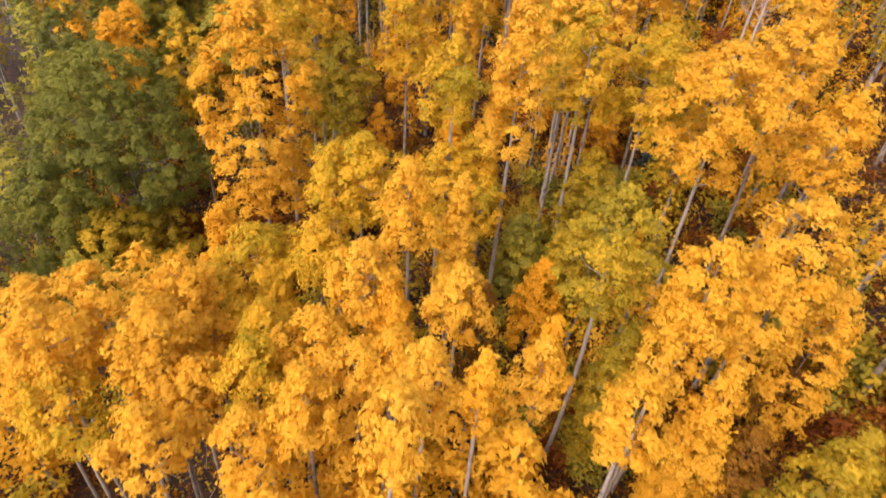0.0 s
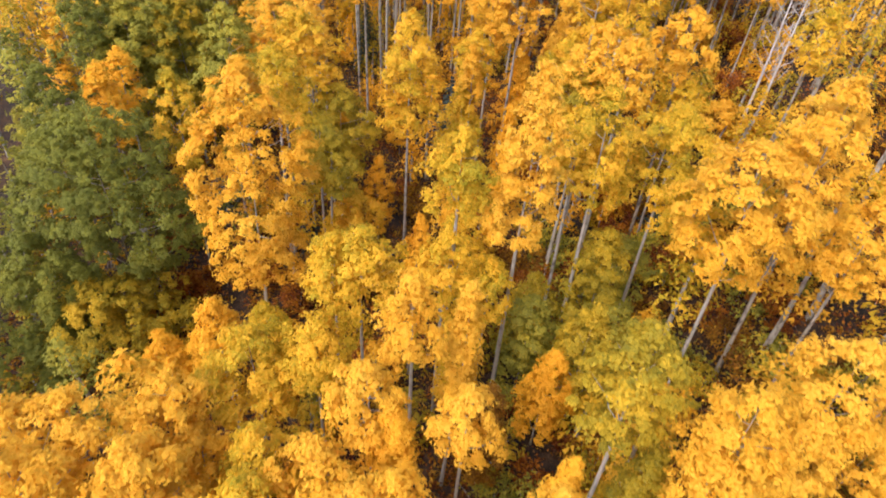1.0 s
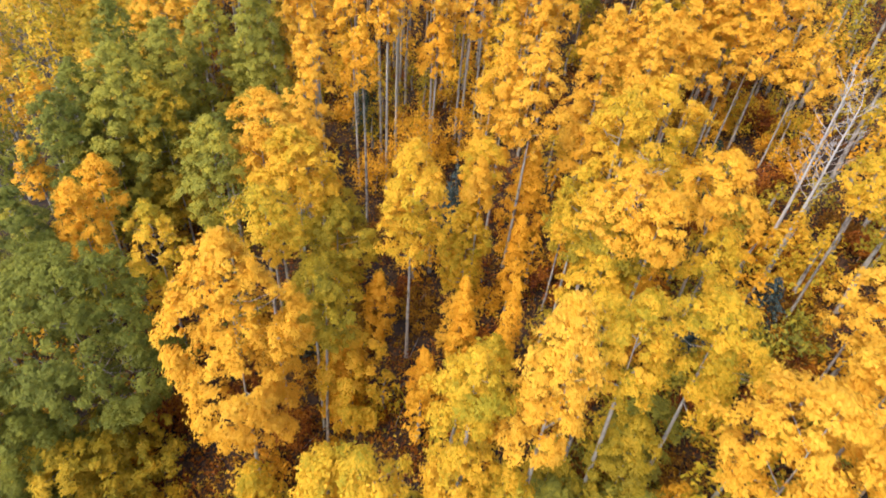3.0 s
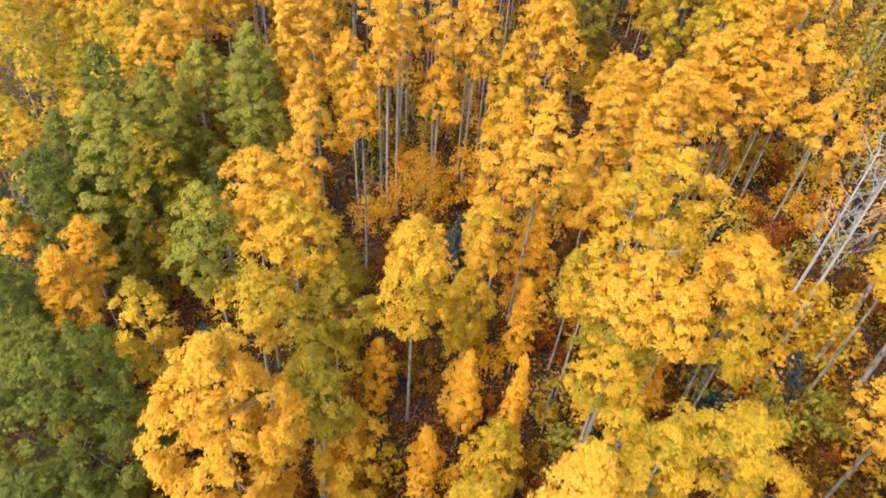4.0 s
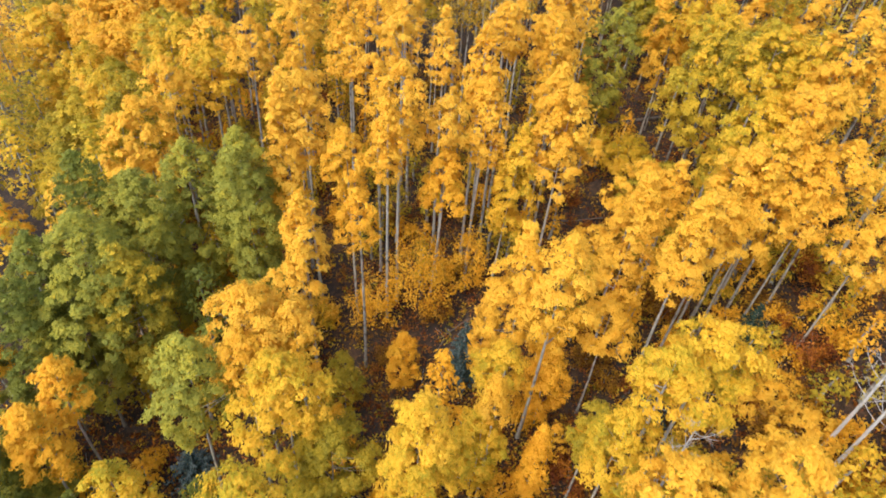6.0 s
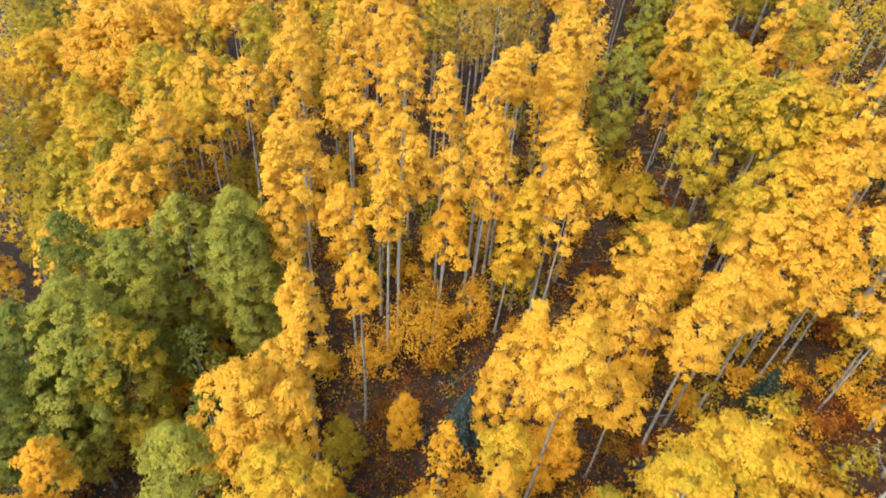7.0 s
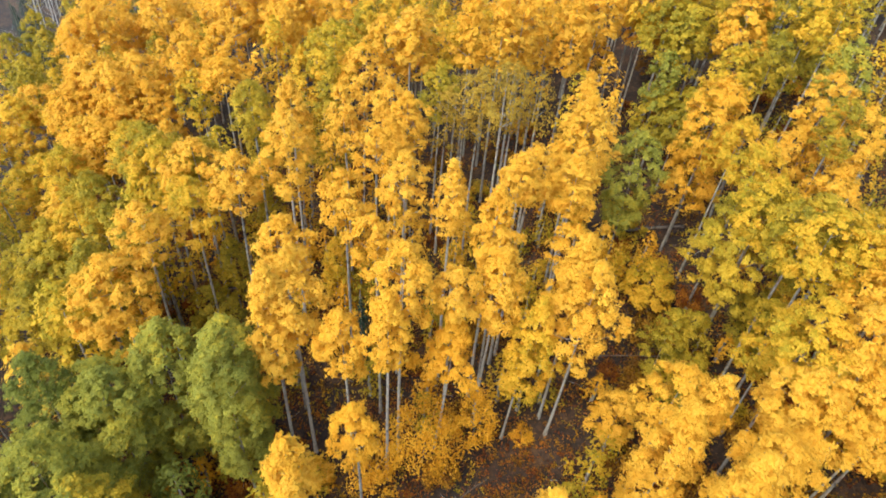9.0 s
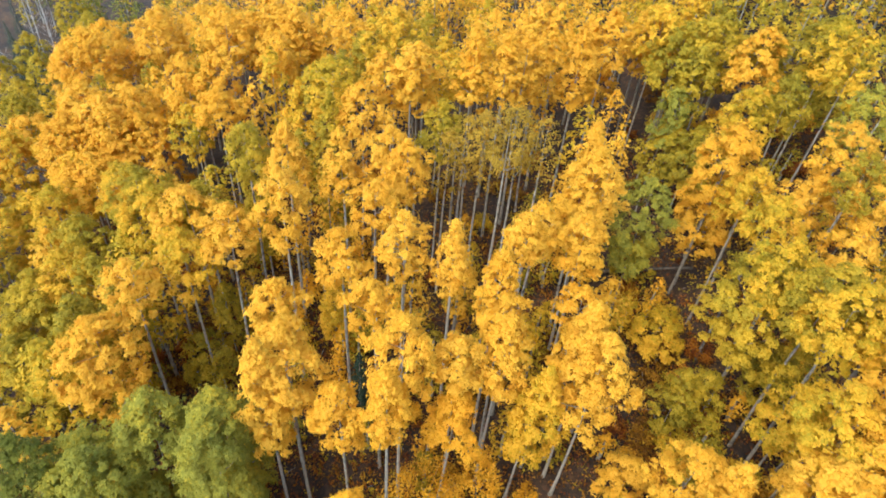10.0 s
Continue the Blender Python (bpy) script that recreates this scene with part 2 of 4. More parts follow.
def trunk_parts(rng, root, h, low, r, sprays, bark, thick, lean, limbs):
    """The trunk as one mesh and the limbs that carry the sprays as another."""
    top = low + 0.86 * (h - low)
    n = 12
    s = np.linspace(0, 1, n)
    bend = np.stack([np.sin(s * rng.uniform(2, 4) + rng.uniform(0, 6)) * 0.10, np.sin(s * rng.uniform(2, 4) + rng.uniform(0, 6)) * 0.10], 1)
    bend -= bend[-1] * s[:, None] + bend[0] * (1 - s[:, None])
    path = np.concatenate([bend + np.outer(1 - s, lean), (s * (top + 0.3) - 0.3)[:, None]], 1)
    bare = min(0.9, max(0.15, low / top))
    radii = thick * np.where(s < bare, 1 - 0.35 * s / bare, 0.65 * (1 - 0.92 * np.clip((s - bare) / (1 - bare), 0, 1) ** 0.6)) * (1 + 0.45 * np.exp(-s * 22))
    mesh_object("trunk", *tube(path, radii, 8), bark, root)
    for k in rng.choice(len(sprays), min(len(sprays), limbs), replace=False):
        c = sprays[k]
        z0 = max(min(c[2] - 0.45 * np.hypot(c[0], c[1]) - 0.2, top - 0.2), low * 0.8)
        a = np.array([np.interp(z0, path[:, 2], path[:, 0]), np.interp(z0, path[:, 2], path[:, 1]), z0])
        mid = a + (c - a) * 0.5 + np.array([0, 0, -0.08 * np.hypot(c[0], c[1])]) + rng.normal(0, 0.06, 3)
        w = thick * (0.14 + 0.26 * (top - z0) / max(top - low, 1))
        mesh_object("limb", *tube([a, a + (mid - a) * 0.55, mid, mid + (c - mid) * 0.6, c], [w, w * 0.8, w * 0.6, w * 0.4, w * 0.18], 4), bark, root)


def aspen(x, y, h, low, r, kind, dense=1.0, limbs=8, group="aspen stand"):
    """One aspen: height, height at which the crown begins, crown radius, kind of leaves."""
    rng = np.random.default_rng(int(abs(x * 731 + y * 977 + h * 53) * 10))
    leaves, shape, t0, t1, words = KINDS[kind]
    if kind == "Y" and (h - low) > 3.6 * r:
        shape = "flame" if rng.uniform() < 0.5 else shape
    root = new("aspen_tree")
    root.matrix_basis = pose(x, y, ground_z(x, y))
    size = "tall" if h > 16.5 else "broad" if r > 2.0 else "young" if h < 9 else "slender" if r < 1.25 else "full-crowned"
    tagged(root, label=f"{size} aspen, {words} autumn leaves, pale bare trunk", category="tree", group=group)
    leaf = 0.108 if y < 26 else 0.12 if y < 50 else 0.148 if y < 75 else 0.222
    cover = {"P": 0.2}.get(kind, 0.92) * dense
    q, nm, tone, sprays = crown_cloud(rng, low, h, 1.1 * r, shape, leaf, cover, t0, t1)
    v, f = leaf_cards(q, nm, leaf * 1.3, leaf * 0.85, rng)
    mesh_object("crown", v, f, LEAVES[leaves], root, np.repeat(tone, 3))
    thick = (0.032 + 0.0048 * h) * (1.1 if r > 2 else 1.0)
    lean = rng.normal(0, 0.012 * h, 2)
    limbs = 20 if r > 2.9 and kind in "GD" else limbs
    # past x 9.5 the shade on the pale trunks is put into the bark colour
    trunk_parts(rng, root, h, low, r, sprays, GREY_AND_SHADED_BARK if x > 9.5 or kind in "GD" else PALE_BARK, thick, lean, limbs)
    return root


# ---- the ground ----
def build_ground():
    xs = np.concatenate([np.linspace(-420, -70, 15), np.arange(-65, 66, 1.3), np.linspace(70, 420, 15)])
    ys = np.concatenate([np.linspace(-320, -16, 14), np.arange(-14, 150, 1.3), np.linspace(155, 620, 16)])
    v = np.empty((len(xs), len(ys), 3))
    for i, x in enumerate(xs):
        for j, y in enumerate(ys):
            v[i, j] = x, y, ground_z(x, y) + 0.22 * noise.noise((x * 0.3, y * 0.3, 0)) + 0.10 * noise.noise((x * 0.9, y * 0.9, 4)) - 0.05
    i, j = np.meshgrid(np.arange(len(xs) - 1), np.arange(len(ys) - 1), indexing="ij")
    k = len(ys)
    f = np.stack([i * k + j, (i + 1) * k + j, (i + 1) * k + j + 1, i * k + j + 1], -1).reshape(-1, 4)
    ob = mesh_object("ground", v.reshape(-1, 3), f, ground_material())
    tagged(ob, label="sloping forest floor of rust-brown leaf litter and soil", category="ground", kind="structure")


build_ground()

# ---- the trees of the stand ----
aspen(-0.7, 8.0, 12.8, 9.6, 0.70, "Y")
aspen(4.8, 8.9, 11.4, 8.2, 0.76, "Y")
aspen(-7.4, 9.0, 11.1, 7.9, 0.98, "Y")
aspen(-4.8, 9.2, 10.4, 7.2, 1.00, "Y")
aspen(1.3, 9.8, 11.6, 8.4, 0.54, "O")
aspen(-3.3, 9.8, 11.4, 8.2, 0.86, "Y")
aspen(-0.1, 9.9, 12.1, 8.9, 0.68, "Y")
aspen(-10.3, 10.0, 11.0, 7.8, 1.05, "M")
aspen(7.8, 10.6, 8.9, 1.4, 0.86, "Y")
aspen(7.8, 10.6, 6.9, 1.1, 0.78, "Y")
aspen(-10.9, 11.0, 12.7, 9.5, 1.11, "Y")
aspen(-7.0, 11.1, 10.3, 7.1, 0.97, "Y")
aspen(-8.3, 11.3, 11.0, 7.8, 0.95, "Y")
aspen(-2.1, 11.4, 10.4, 7.2, 0.94, "Y")
aspen(-5.3, 11.5, 10.7, 7.5, 0.95, "M")
aspen(3.1, 11.6, 9.6, 6.4, 0.70, "Y")
aspen(-1.2, 11.8, 10.4, 7.2, 0.86, "Y")
aspen(6.6, 11.8, 10.3, 7.1, 0.93, "Y")
aspen(-8.2, 11.8, 12.1, 8.9, 0.99, "Y")
aspen(3.4, 12.2, 9.9, 6.7, 0.59, "O")
aspen(7.1, 12.3, 11.9, 8.7, 1.14, "Y")
aspen(9.0, 12.7, 9.9, 6.7, 0.99, "Y")
aspen(-3.6, 12.7, 10.5, 7.3, 1.07, "Y")
aspen(-10.5, 13.0, 12.2, 8.6, 1.34, "Y")
aspen(6.0, 13.2, 8.3, 1.3, 0.94, "L")
aspen(-5.5, 13.3, 10.3, 7.1, 0.96, "M")
aspen(11.9, 13.6, 7.8, 1.2, 1.07, "Y")
aspen(9.9, 13.7, 11.5, 7.8, 1.25, "Y")
aspen(4.8, 13.8, 13.0, 8.5, 1.16, "L")
aspen(-7.6, 13.9, 9.5, 6.3, 1.03, "Y")
aspen(-1.5, 14.1, 9.9, 6.7, 0.99, "O")
aspen(0.7, 14.2, 10.5, 7.3, 0.97, "Y")
aspen(-8.4, 14.3, 11.4, 8.2, 1.15, "Y")
aspen(-2.4, 14.5, 11.6, 8.4, 0.97, "Y")
aspen(-1.3, 16.4, 13.1, 9.4, 0.92, "Y")
aspen(-6.8, 16.9, 10.7, 6.2, 1.65, "M")
aspen(-4.5, 17.0, 10.8, 7.6, 1.12, "M")
aspen(0.5, 17.2, 11.8, 6.0, 0.83, "Y")
aspen(-8.6, 18.5, 10.5, 7.3, 0.89, "O")
aspen(4.2, 19.0, 6.1, 1.0, 1.18, "O")
aspen(13.0, 19.4, 10.7, 6.9, 1.06, "Y")
aspen(-3.4, 19.8, 12.3, 8.5, 1.41, "M")
aspen(5.5, 19.9, 7.2, 1.2, 1.14, "L")
aspen(9.1, 20.0, 13.4, 8.3, 1.84, "Y")
aspen(0.5, 20.3, 8.9, 1.4, 0.86, "M")
aspen(-4.5, 20.3, 11.8, 8.6, 1.01, "M")
aspen(-0.2, 20.8, 10.9, 7.7, 1.10, "M")
aspen(1.4, 20.9, 9.4, 6.2, 0.83, "M")
aspen(-0.2, 21.3, 14.9, 11.4, 1.03, "M")
aspen(11.6, 21.5, 14.0, 8.2, 1.26, "Y")
aspen(2.2, 21.6, 16.7, 9.4, 1.39, "Y")
aspen(3.5, 22.0, 6.1, 1.0, 1.10, "G")
aspen(-13.8, 22.4, 2.9, 0.5, 1.26, "O")
aspen(-8.3, 22.6, 6.2, 1.0, 0.95, "M")
aspen(6.2, 23.3, 8.2, 1.3, 1.25, "L")
aspen(4.9, 23.4, 14.5, 9.6, 1.01, "M")
aspen(-19.5, 23.5, 8.7, 1.4, 2.04, "D")
aspen(-17.2, 23.6, 6.0, 1.0, 2.39, "L")
aspen(-19.0, 23.6, 3.2, 0.5, 2.49, "D")
aspen(8.1, 24.6, 12.5, 7.6, 1.82, "M")
aspen(4.4, 24.7, 13.1, 9.9, 0.74, "M")
aspen(-16.0, 25.6, 4.6, 0.7, 2.28, "L")
aspen(-9.2, 26.0, 16.2, 5.1, 2.37, "Y")
aspen(14.5, 26.6, 10.6, 6.2, 1.23, "Y")
aspen(-6.1, 27.9, 11.6, 8.2, 1.07, "L")
aspen(-17.8, 27.9, 12.6, 2.8, 3.85, "D")
aspen(1.3, 28.5, 7.2, 1.2, 1.15, "M")
aspen(-6.8, 28.7, 11.9, 8.6, 1.22, "L")
aspen(5.2, 29.2, 10.7, 7.1, 1.34, "M")
aspen(7.0, 29.5, 13.3, 10.1, 1.07, "Y")
aspen(-1.8, 29.7, 5.2, 0.8, 0.90, "O")
aspen(-9.0, 30.3, 14.9, 11.2, 1.38, "M")
aspen(-5.7, 30.3, 6.8, 1.1, 1.15, "O")
aspen(10.1, 30.4, 10.1, 6.9, 1.07, "M")
aspen(5.7, 30.6, 11.9, 8.0, 1.42, "L")
aspen(6.1, 31.0, 13.7, 9.6, 1.52, "Y")
aspen(9.7, 31.4, 13.3, 9.4, 1.33, "Y")
aspen(-14.9, 31.5, 13.1, 7.2, 1.09, "M")
aspen(2.3, 31.5, 7.7, 1.2, 0.65, "O")
aspen(15.9, 32.0, 11.0, 7.8, 0.93, "M")
aspen(-0.1, 32.0, 7.7, 1.2, 0.79, "O")
aspen(-22.6, 33.0, 12.5, 2.8, 1.66, "D")
aspen(-3.0, 33.3, 15.0, 8.1, 1.45, "M")
aspen(5.1, 34.1, 12.2, 7.1, 1.33, "M")
aspen(-4.7, 34.3, 6.3, 1.0, 1.10, "O")
aspen(6.0, 34.6, 15.0, 11.8, 1.11, "M")
aspen(-20.5, 34.6, 11.9, 6.6, 1.52, "O")
aspen(-7.1, 35.3, 10.5, 5.2, 1.95, "L")
aspen(-9.1, 35.6, 14.6, 8.1, 1.82, "M")
aspen(7.8, 35.6, 14.9, 10.2, 1.73, "M")
aspen(-13.7, 36.6, 14.6, 7.7, 1.56, "S")
aspen(2.8, 36.7, 7.3, 1.2, 0.89, "O")
aspen(-0.2, 36.8, 9.2, 2.1, 1.11, "M")
aspen(0.2, 36.9, 11.2, 8.0, 0.81, "Y")
aspen(-20.7, 37.3, 11.6, 7.8, 1.41, "O")
aspen(-11.4, 37.6, 13.5, 10.2, 1.23, "Y")
aspen(-0.1, 37.9, 7.5, 1.2, 1.15, "M")
aspen(15.8, 38.1, 3.4, 0.3, 1.67, "Y")
aspen(0.4, 38.6, 11.4, 7.3, 1.08, "M")
aspen(-25.4, 38.7, 11.6, 7.9, 1.04, "O")
aspen(-11.7, 39.5, 14.6, 9.2, 1.99, "Y")
aspen(-9.6, 39.5, 13.8, 8.9, 1.15, "Y")
aspen(-24.1, 40.3, 13.7, 3.0, 1.94, "D")
aspen(2.9, 40.8, 15.7, 8.7, 1.38, "Y")
aspen(15.7, 41.0, 1.8, 0.3, 1.82, "Y")
aspen(-22.0, 41.3, 12.6, 2.8, 2.17, "G")
aspen(3.4, 41.6, 8.9, 1.4, 1.54, "O")
aspen(1.1, 41.8, 15.6, 8.1, 1.49, "Y")
aspen(-24.0, 42.9, 14.6, 3.2, 1.66, "D")
aspen(9.1, 43.1, 14.9, 8.5, 1.46, "Y")
aspen(-9.8, 43.2, 17.4, 12.5, 1.31, "Y")
aspen(-21.7, 43.6, 15.1, 3.3, 2.71, "G")
aspen(18.0, 43.8, 10.0, 6.1, 1.44, "Y")
aspen(10.9, 44.7, 13.0, 9.0, 1.45, "Y")
aspen(0.2, 45.0, 8.2, 1.3, 1.21, "Y")
aspen(7.3, 45.9, 14.3, 4.6, 1.80, "Y")
aspen(13.7, 46.3, 11.3, 7.2, 1.52, "Y")
aspen(-7.5, 46.3, 15.2, 11.0, 1.23, "O")
aspen(16.1, 46.6, 10.3, 7.1, 1.18, "Y")
aspen(12.5, 47.1, 13.8, 9.3, 1.65, "Y")
aspen(17.2, 47.2, 12.4, 8.4, 1.49, "Y")
aspen(15.4, 47.5, 12.6, 8.2, 1.62, "Y")
aspen(-20.4, 47.5, 15.1, 3.3, 2.09, "G")
aspen(-23.5, 47.6, 16.3, 3.6, 1.56, "D")
aspen(14.0, 47.8, 13.6, 10.1, 1.30, "Y")
aspen(9.4, 47.8, 13.3, 8.6, 1.21, "Y")
aspen(15.1, 48.7, 15.1, 11.8, 1.22, "Y")
aspen(8.1, 48.7, 13.0, 8.6, 1.64, "Y")
aspen(-14.6, 48.9, 17.4, 3.8, 1.59, "G")
aspen(-21.8, 49.3, 13.7, 3.0, 2.34, "G")
aspen(13.3, 49.6, 15.1, 10.4, 1.76, "M")
aspen(-6.5, 50.7, 18.0, 12.3, 1.12, "Y")
aspen(-18.7, 50.8, 15.0, 3.3, 2.17, "G")
aspen(16.6, 50.9, 14.9, 10.9, 1.49, "Y")
aspen(-12.7, 51.3, 19.3, 10.5, 1.37, "Y")
aspen(-9.1, 51.4, 15.9, 11.1, 1.27, "Y")
aspen(17.6, 52.1, 1.8, 0.3, 1.71, "Y")
aspen(14.3, 52.2, 10.8, 6.3, 1.67, "M")
aspen(7.7, 52.7, 5.5, 0.9, 1.38, "Y")
aspen(-12.0, 52.8, 18.8, 12.5, 1.83, "Y")
aspen(-5.9, 52.8, 19.2, 13.7, 1.55, "Y")
aspen(-34.1, 52.9, 9.9, 5.9, 1.46, "O")
aspen(20.5, 53.0, 14.3, 9.2, 1.40, "Y")
aspen(-3.0, 53.0, 13.0, 8.5, 1.67, "O")
aspen(18.4, 53.3, 16.2, 10.8, 1.44, "Y")
aspen(16.4, 53.4, 14.9, 10.7, 1.03, "M")
aspen(1.7, 53.6, 13.6, 4.9, 1.31, "M")
aspen(4.2, 53.7, 15.8, 8.2, 1.68, "Y")
aspen(-3.1, 53.9, 16.1, 12.6, 1.31, "Y")
aspen(14.8, 54.1, 16.2, 11.3, 1.79, "M")
aspen(-0.6, 54.6, 16.5, 10.3, 1.24, "Y")
aspen(17.8, 54.8, 14.6, 10.8, 1.42, "M")
aspen(3.6, 55.1, 16.5, 9.1, 1.84, "Y")
aspen(-23.7, 55.4, 15.4, 8.5, 2.31, "Y")
aspen(14.9, 55.6, 15.7, 11.0, 1.72, "L")
aspen(-0.9, 56.0, 16.8, 13.4, 1.27, "Y")
aspen(-13.1, 56.0, 18.3, 14.3, 1.49, "Y")
aspen(-8.0, 56.3, 18.1, 14.5, 1.30, "Y")
aspen(-1.2, 57.3, 18.9, 14.0, 1.24, "Y")
aspen(12.7, 57.7, 5.7, 0.9, 1.32, "L")
aspen(3.7, 58.1, 14.7, 11.5, 1.19, "Y")
aspen(13.6, 58.1, 15.6, 11.4, 1.58, "M")
aspen(14.0, 58.5, 14.3, 6.5, 2.92, "L")
aspen(17.7, 58.9, 4.2, 0.3, 2.05, "L")
aspen(-22.9, 58.9, 16.6, 12.4, 1.58, "Y")
aspen(-3.8, 59.1, 19.5, 14.3, 1.18, "Y")
aspen(-10.2, 59.4, 19.0, 15.0, 1.39, "Y")
aspen(-6.6, 59.6, 19.8, 15.4, 1.37, "Y")
aspen(0.1, 59.7, 19.1, 15.7, 1.16, "Y")
aspen(3.5, 60.7, 17.7, 13.3, 1.33, "Y")
aspen(1.0, 60.9, 18.7, 14.6, 1.25, "Y")
aspen(-33.6, 61.6, 11.5, 5.1, 2.36, "L")
aspen(-20.9, 61.9, 16.3, 11.2, 1.91, "M")
aspen(-17.9, 62.8, 17.7, 13.3, 1.63, "Y")
aspen(-8.7, 62.8, 19.8, 16.2, 1.33, "Y")
aspen(20.3, 63.0, 10.7, 6.2, 1.68, "Y")
aspen(-14.6, 63.3, 20.3, 14.1, 1.46, "Y")
aspen(11.9, 64.4, 3.8, 0.6, 2.09, "M")
aspen(21.0, 64.6, 13.7, 9.1, 1.59, "Y")
aspen(4.6, 65.5, 18.8, 10.0, 1.90, "Y")
aspen(-21.9, 65.5, 16.9, 11.4, 2.07, "Y")
aspen(18.9, 66.8, 11.8, 7.1, 1.71, "Y")
aspen(-24.9, 66.9, 16.4, 10.2, 2.29, "M")
aspen(20.1, 67.8, 14.6, 10.1, 1.65, "Y")
aspen(-7.3, 68.1, 19.3, 14.3, 1.42, "Y")
aspen(-32.1, 68.1, 12.8, 6.5, 2.34, "L")
aspen(9.3, 68.2, 13.6, 5.4, 1.88, "G")
aspen(-11.9, 68.5, 20.0, 14.0, 1.51, "Y")
aspen(-15.7, 69.2, 19.8, 13.7, 1.62, "Y")
aspen(-27.4, 69.5, 16.0, 10.5, 2.04, "L")
aspen(-8.6, 69.7, 19.2, 13.5, 2.12, "Y")
aspen(14.4, 69.8, 15.3, 8.2, 2.00, "Y")
aspen(14.6, 70.3, 9.4, 4.0, 2.00, "Y")
aspen(-0.5, 70.7, 19.5, 14.4, 1.89, "P")
aspen(-19.2, 70.9, 18.5, 13.7, 1.53, "L")
aspen(-42.6, 73.6, 10.0, 3.0, 2.59, "M")
aspen(-5.3, 76.1, 17.6, 12.4, 1.66, "L")
aspen(-11.7, 76.5, 19.2, 13.6, 1.82, "Y")
aspen(-38.2, 78.6, 12.0, 5.1, 2.54, "M")
aspen(-14.6, 80.0, 19.5, 14.0, 2.05, "M")
aspen(-10.3, 80.1, 19.9, 15.1, 1.58, "Y")
aspen(-3.1, 80.1, 21.9, 14.9, 1.67, "Y")
aspen(18.8, 80.3, 15.8, 10.1, 1.93, "Y")
aspen(-7.6, 80.5, 20.4, 14.1, 1.90, "Y")
aspen(-40.2, 81.8, 14.4, 4.9, 2.76, "Y")
aspen(-46.8, 81.8, 13.4, 5.7, 2.88, "M")
aspen(1.1, 82.0, 20.8, 13.1, 2.04, "Y")
aspen(24.5, 82.0, 14.0, 5.2, 3.27, "L")
aspen(-33.6, 82.6, 13.3, 5.6, 2.85, "Y")
aspen(-37.0, 83.4, 15.0, 8.1, 2.54, "Y")
aspen(5.8, 84.0, 18.4, 10.9, 1.90, "Y")
aspen(17.7, 85.7, 15.2, 8.4, 2.37, "L")
aspen(-26.4, 85.7, 17.1, 10.6, 2.17, "Y")
aspen(-29.8, 86.0, 17.2, 10.6, 2.09, "Y")
aspen(8.7, 86.9, 17.9, 12.4, 2.04, "Y")
aspen(-10.4, 88.9, 20.1, 13.2, 2.54, "M")
aspen(13.2, 90.3, 15.5, 9.2, 2.31, "Y")
aspen(-43.6, 93.9, 17.7, 9.0, 3.24, "Y")
aspen(-24.0, 96.9, 17.2, 9.3, 2.94, "Y")
aspen(18.4, 97.3, 7.0, 0.3, 2.12, "B")
aspen(-29.9, 97.8, 17.3, 10.0, 2.70, "Y")
aspen(-18.4, 99.0, 16.2, 7.3, 3.29, "Y")
aspen(-41.6, 107.3, 14.7, 7.5, 2.65, "Y")
aspen(-4.6, 44.6, 5.6, 0.9, 1.20, "O")
aspen(-52.6, 93.8, 10.5, 3.0, 2.30, "L")
aspen(-58.2, 100.6, 10.0, 2.5, 2.10, "L")
aspen(-61.4, 109.6, 12.5, 4.0, 2.20, "L")
aspen(-64.8, 107.4, 10.5, 3.0, 2.40, "L")
aspen(-63.6, 124.0, 13.0, 4.0, 2.40, "L")
aspen(-10.4, 42.3, 13.6, 9.6, 1.35, "Y")
aspen(-19.6, 43.0, 13.6, 3.0, 1.90, "L")

# lower and farther trees
aspen(-12.7, 13.1, 11.5, 7.0, 1.43, "Y")
aspen(10.5, 8.9, 8.2, 1.3, 0.94, "L")
aspen(12.2, 14.5, 4.7, 0.5, 1.50, "B")
aspen(-15.2, 51.2, 15.3, 3.4, 1.96, "G")
aspen(4.5, 67.4, 19.5, 10.3, 1.66, "Y")
aspen(-19.6, 73.4, 17.1, 3.8, 1.51, "L")
aspen(-39.7, 85.0, 15.6, 9.6, 2.65, "Y")
aspen(-37.8, 97.9, 17.2, 10.8, 2.63, "Y")
aspen(-44.5, 99.7, 16.2, 9.6, 3.17, "Y")
aspen(-48.6, 97.8, 15.1, 7.2, 2.54, "Y")
aspen(-28.1, 93.5, 17.9, 13.2, 2.44, "Y")
aspen(-3.2, 73.4, 17.5, 13.2, 1.74, "P")
aspen(-14.1, 76.0, 18.7, 4.1, 1.33, "L")
aspen(-18.3, 83.0, 15.7, 3.5, 1.97, "M")
aspen(-8.1, 78.6, 20.7, 16.4, 1.40, "Y")
aspen(-3.9, 82.6, 18.1, 13.7, 1.44, "M")
aspen(-0.6, 80.0, 20.6, 14.7, 1.45, "Y")
aspen(2.4, 83.6, 16.0, 12.0, 1.60, "Y")
aspen(9.8, 92.1, 10.9, 5.8, 1.80, "Y")
aspen(15.9, 73.0, 15.6, 10.3, 1.96, "M")
aspen(-31.8, 61.7, 13.4, 2.9, 2.37, "L")
aspen(-47.2, 85.7, 12.4, 8.6, 2.47, "Y")
aspen(-41.5, 76.1, 10.0, 2.2, 2.64, "M")
aspen(-35.8, 77.0, 12.7, 8.0, 2.81, "Y")
aspen(-32.0, 58.2, 10.7, 2.4, 2.51, "L")
aspen(-26.5, 57.9, 14.5, 3.2, 1.93, "L")
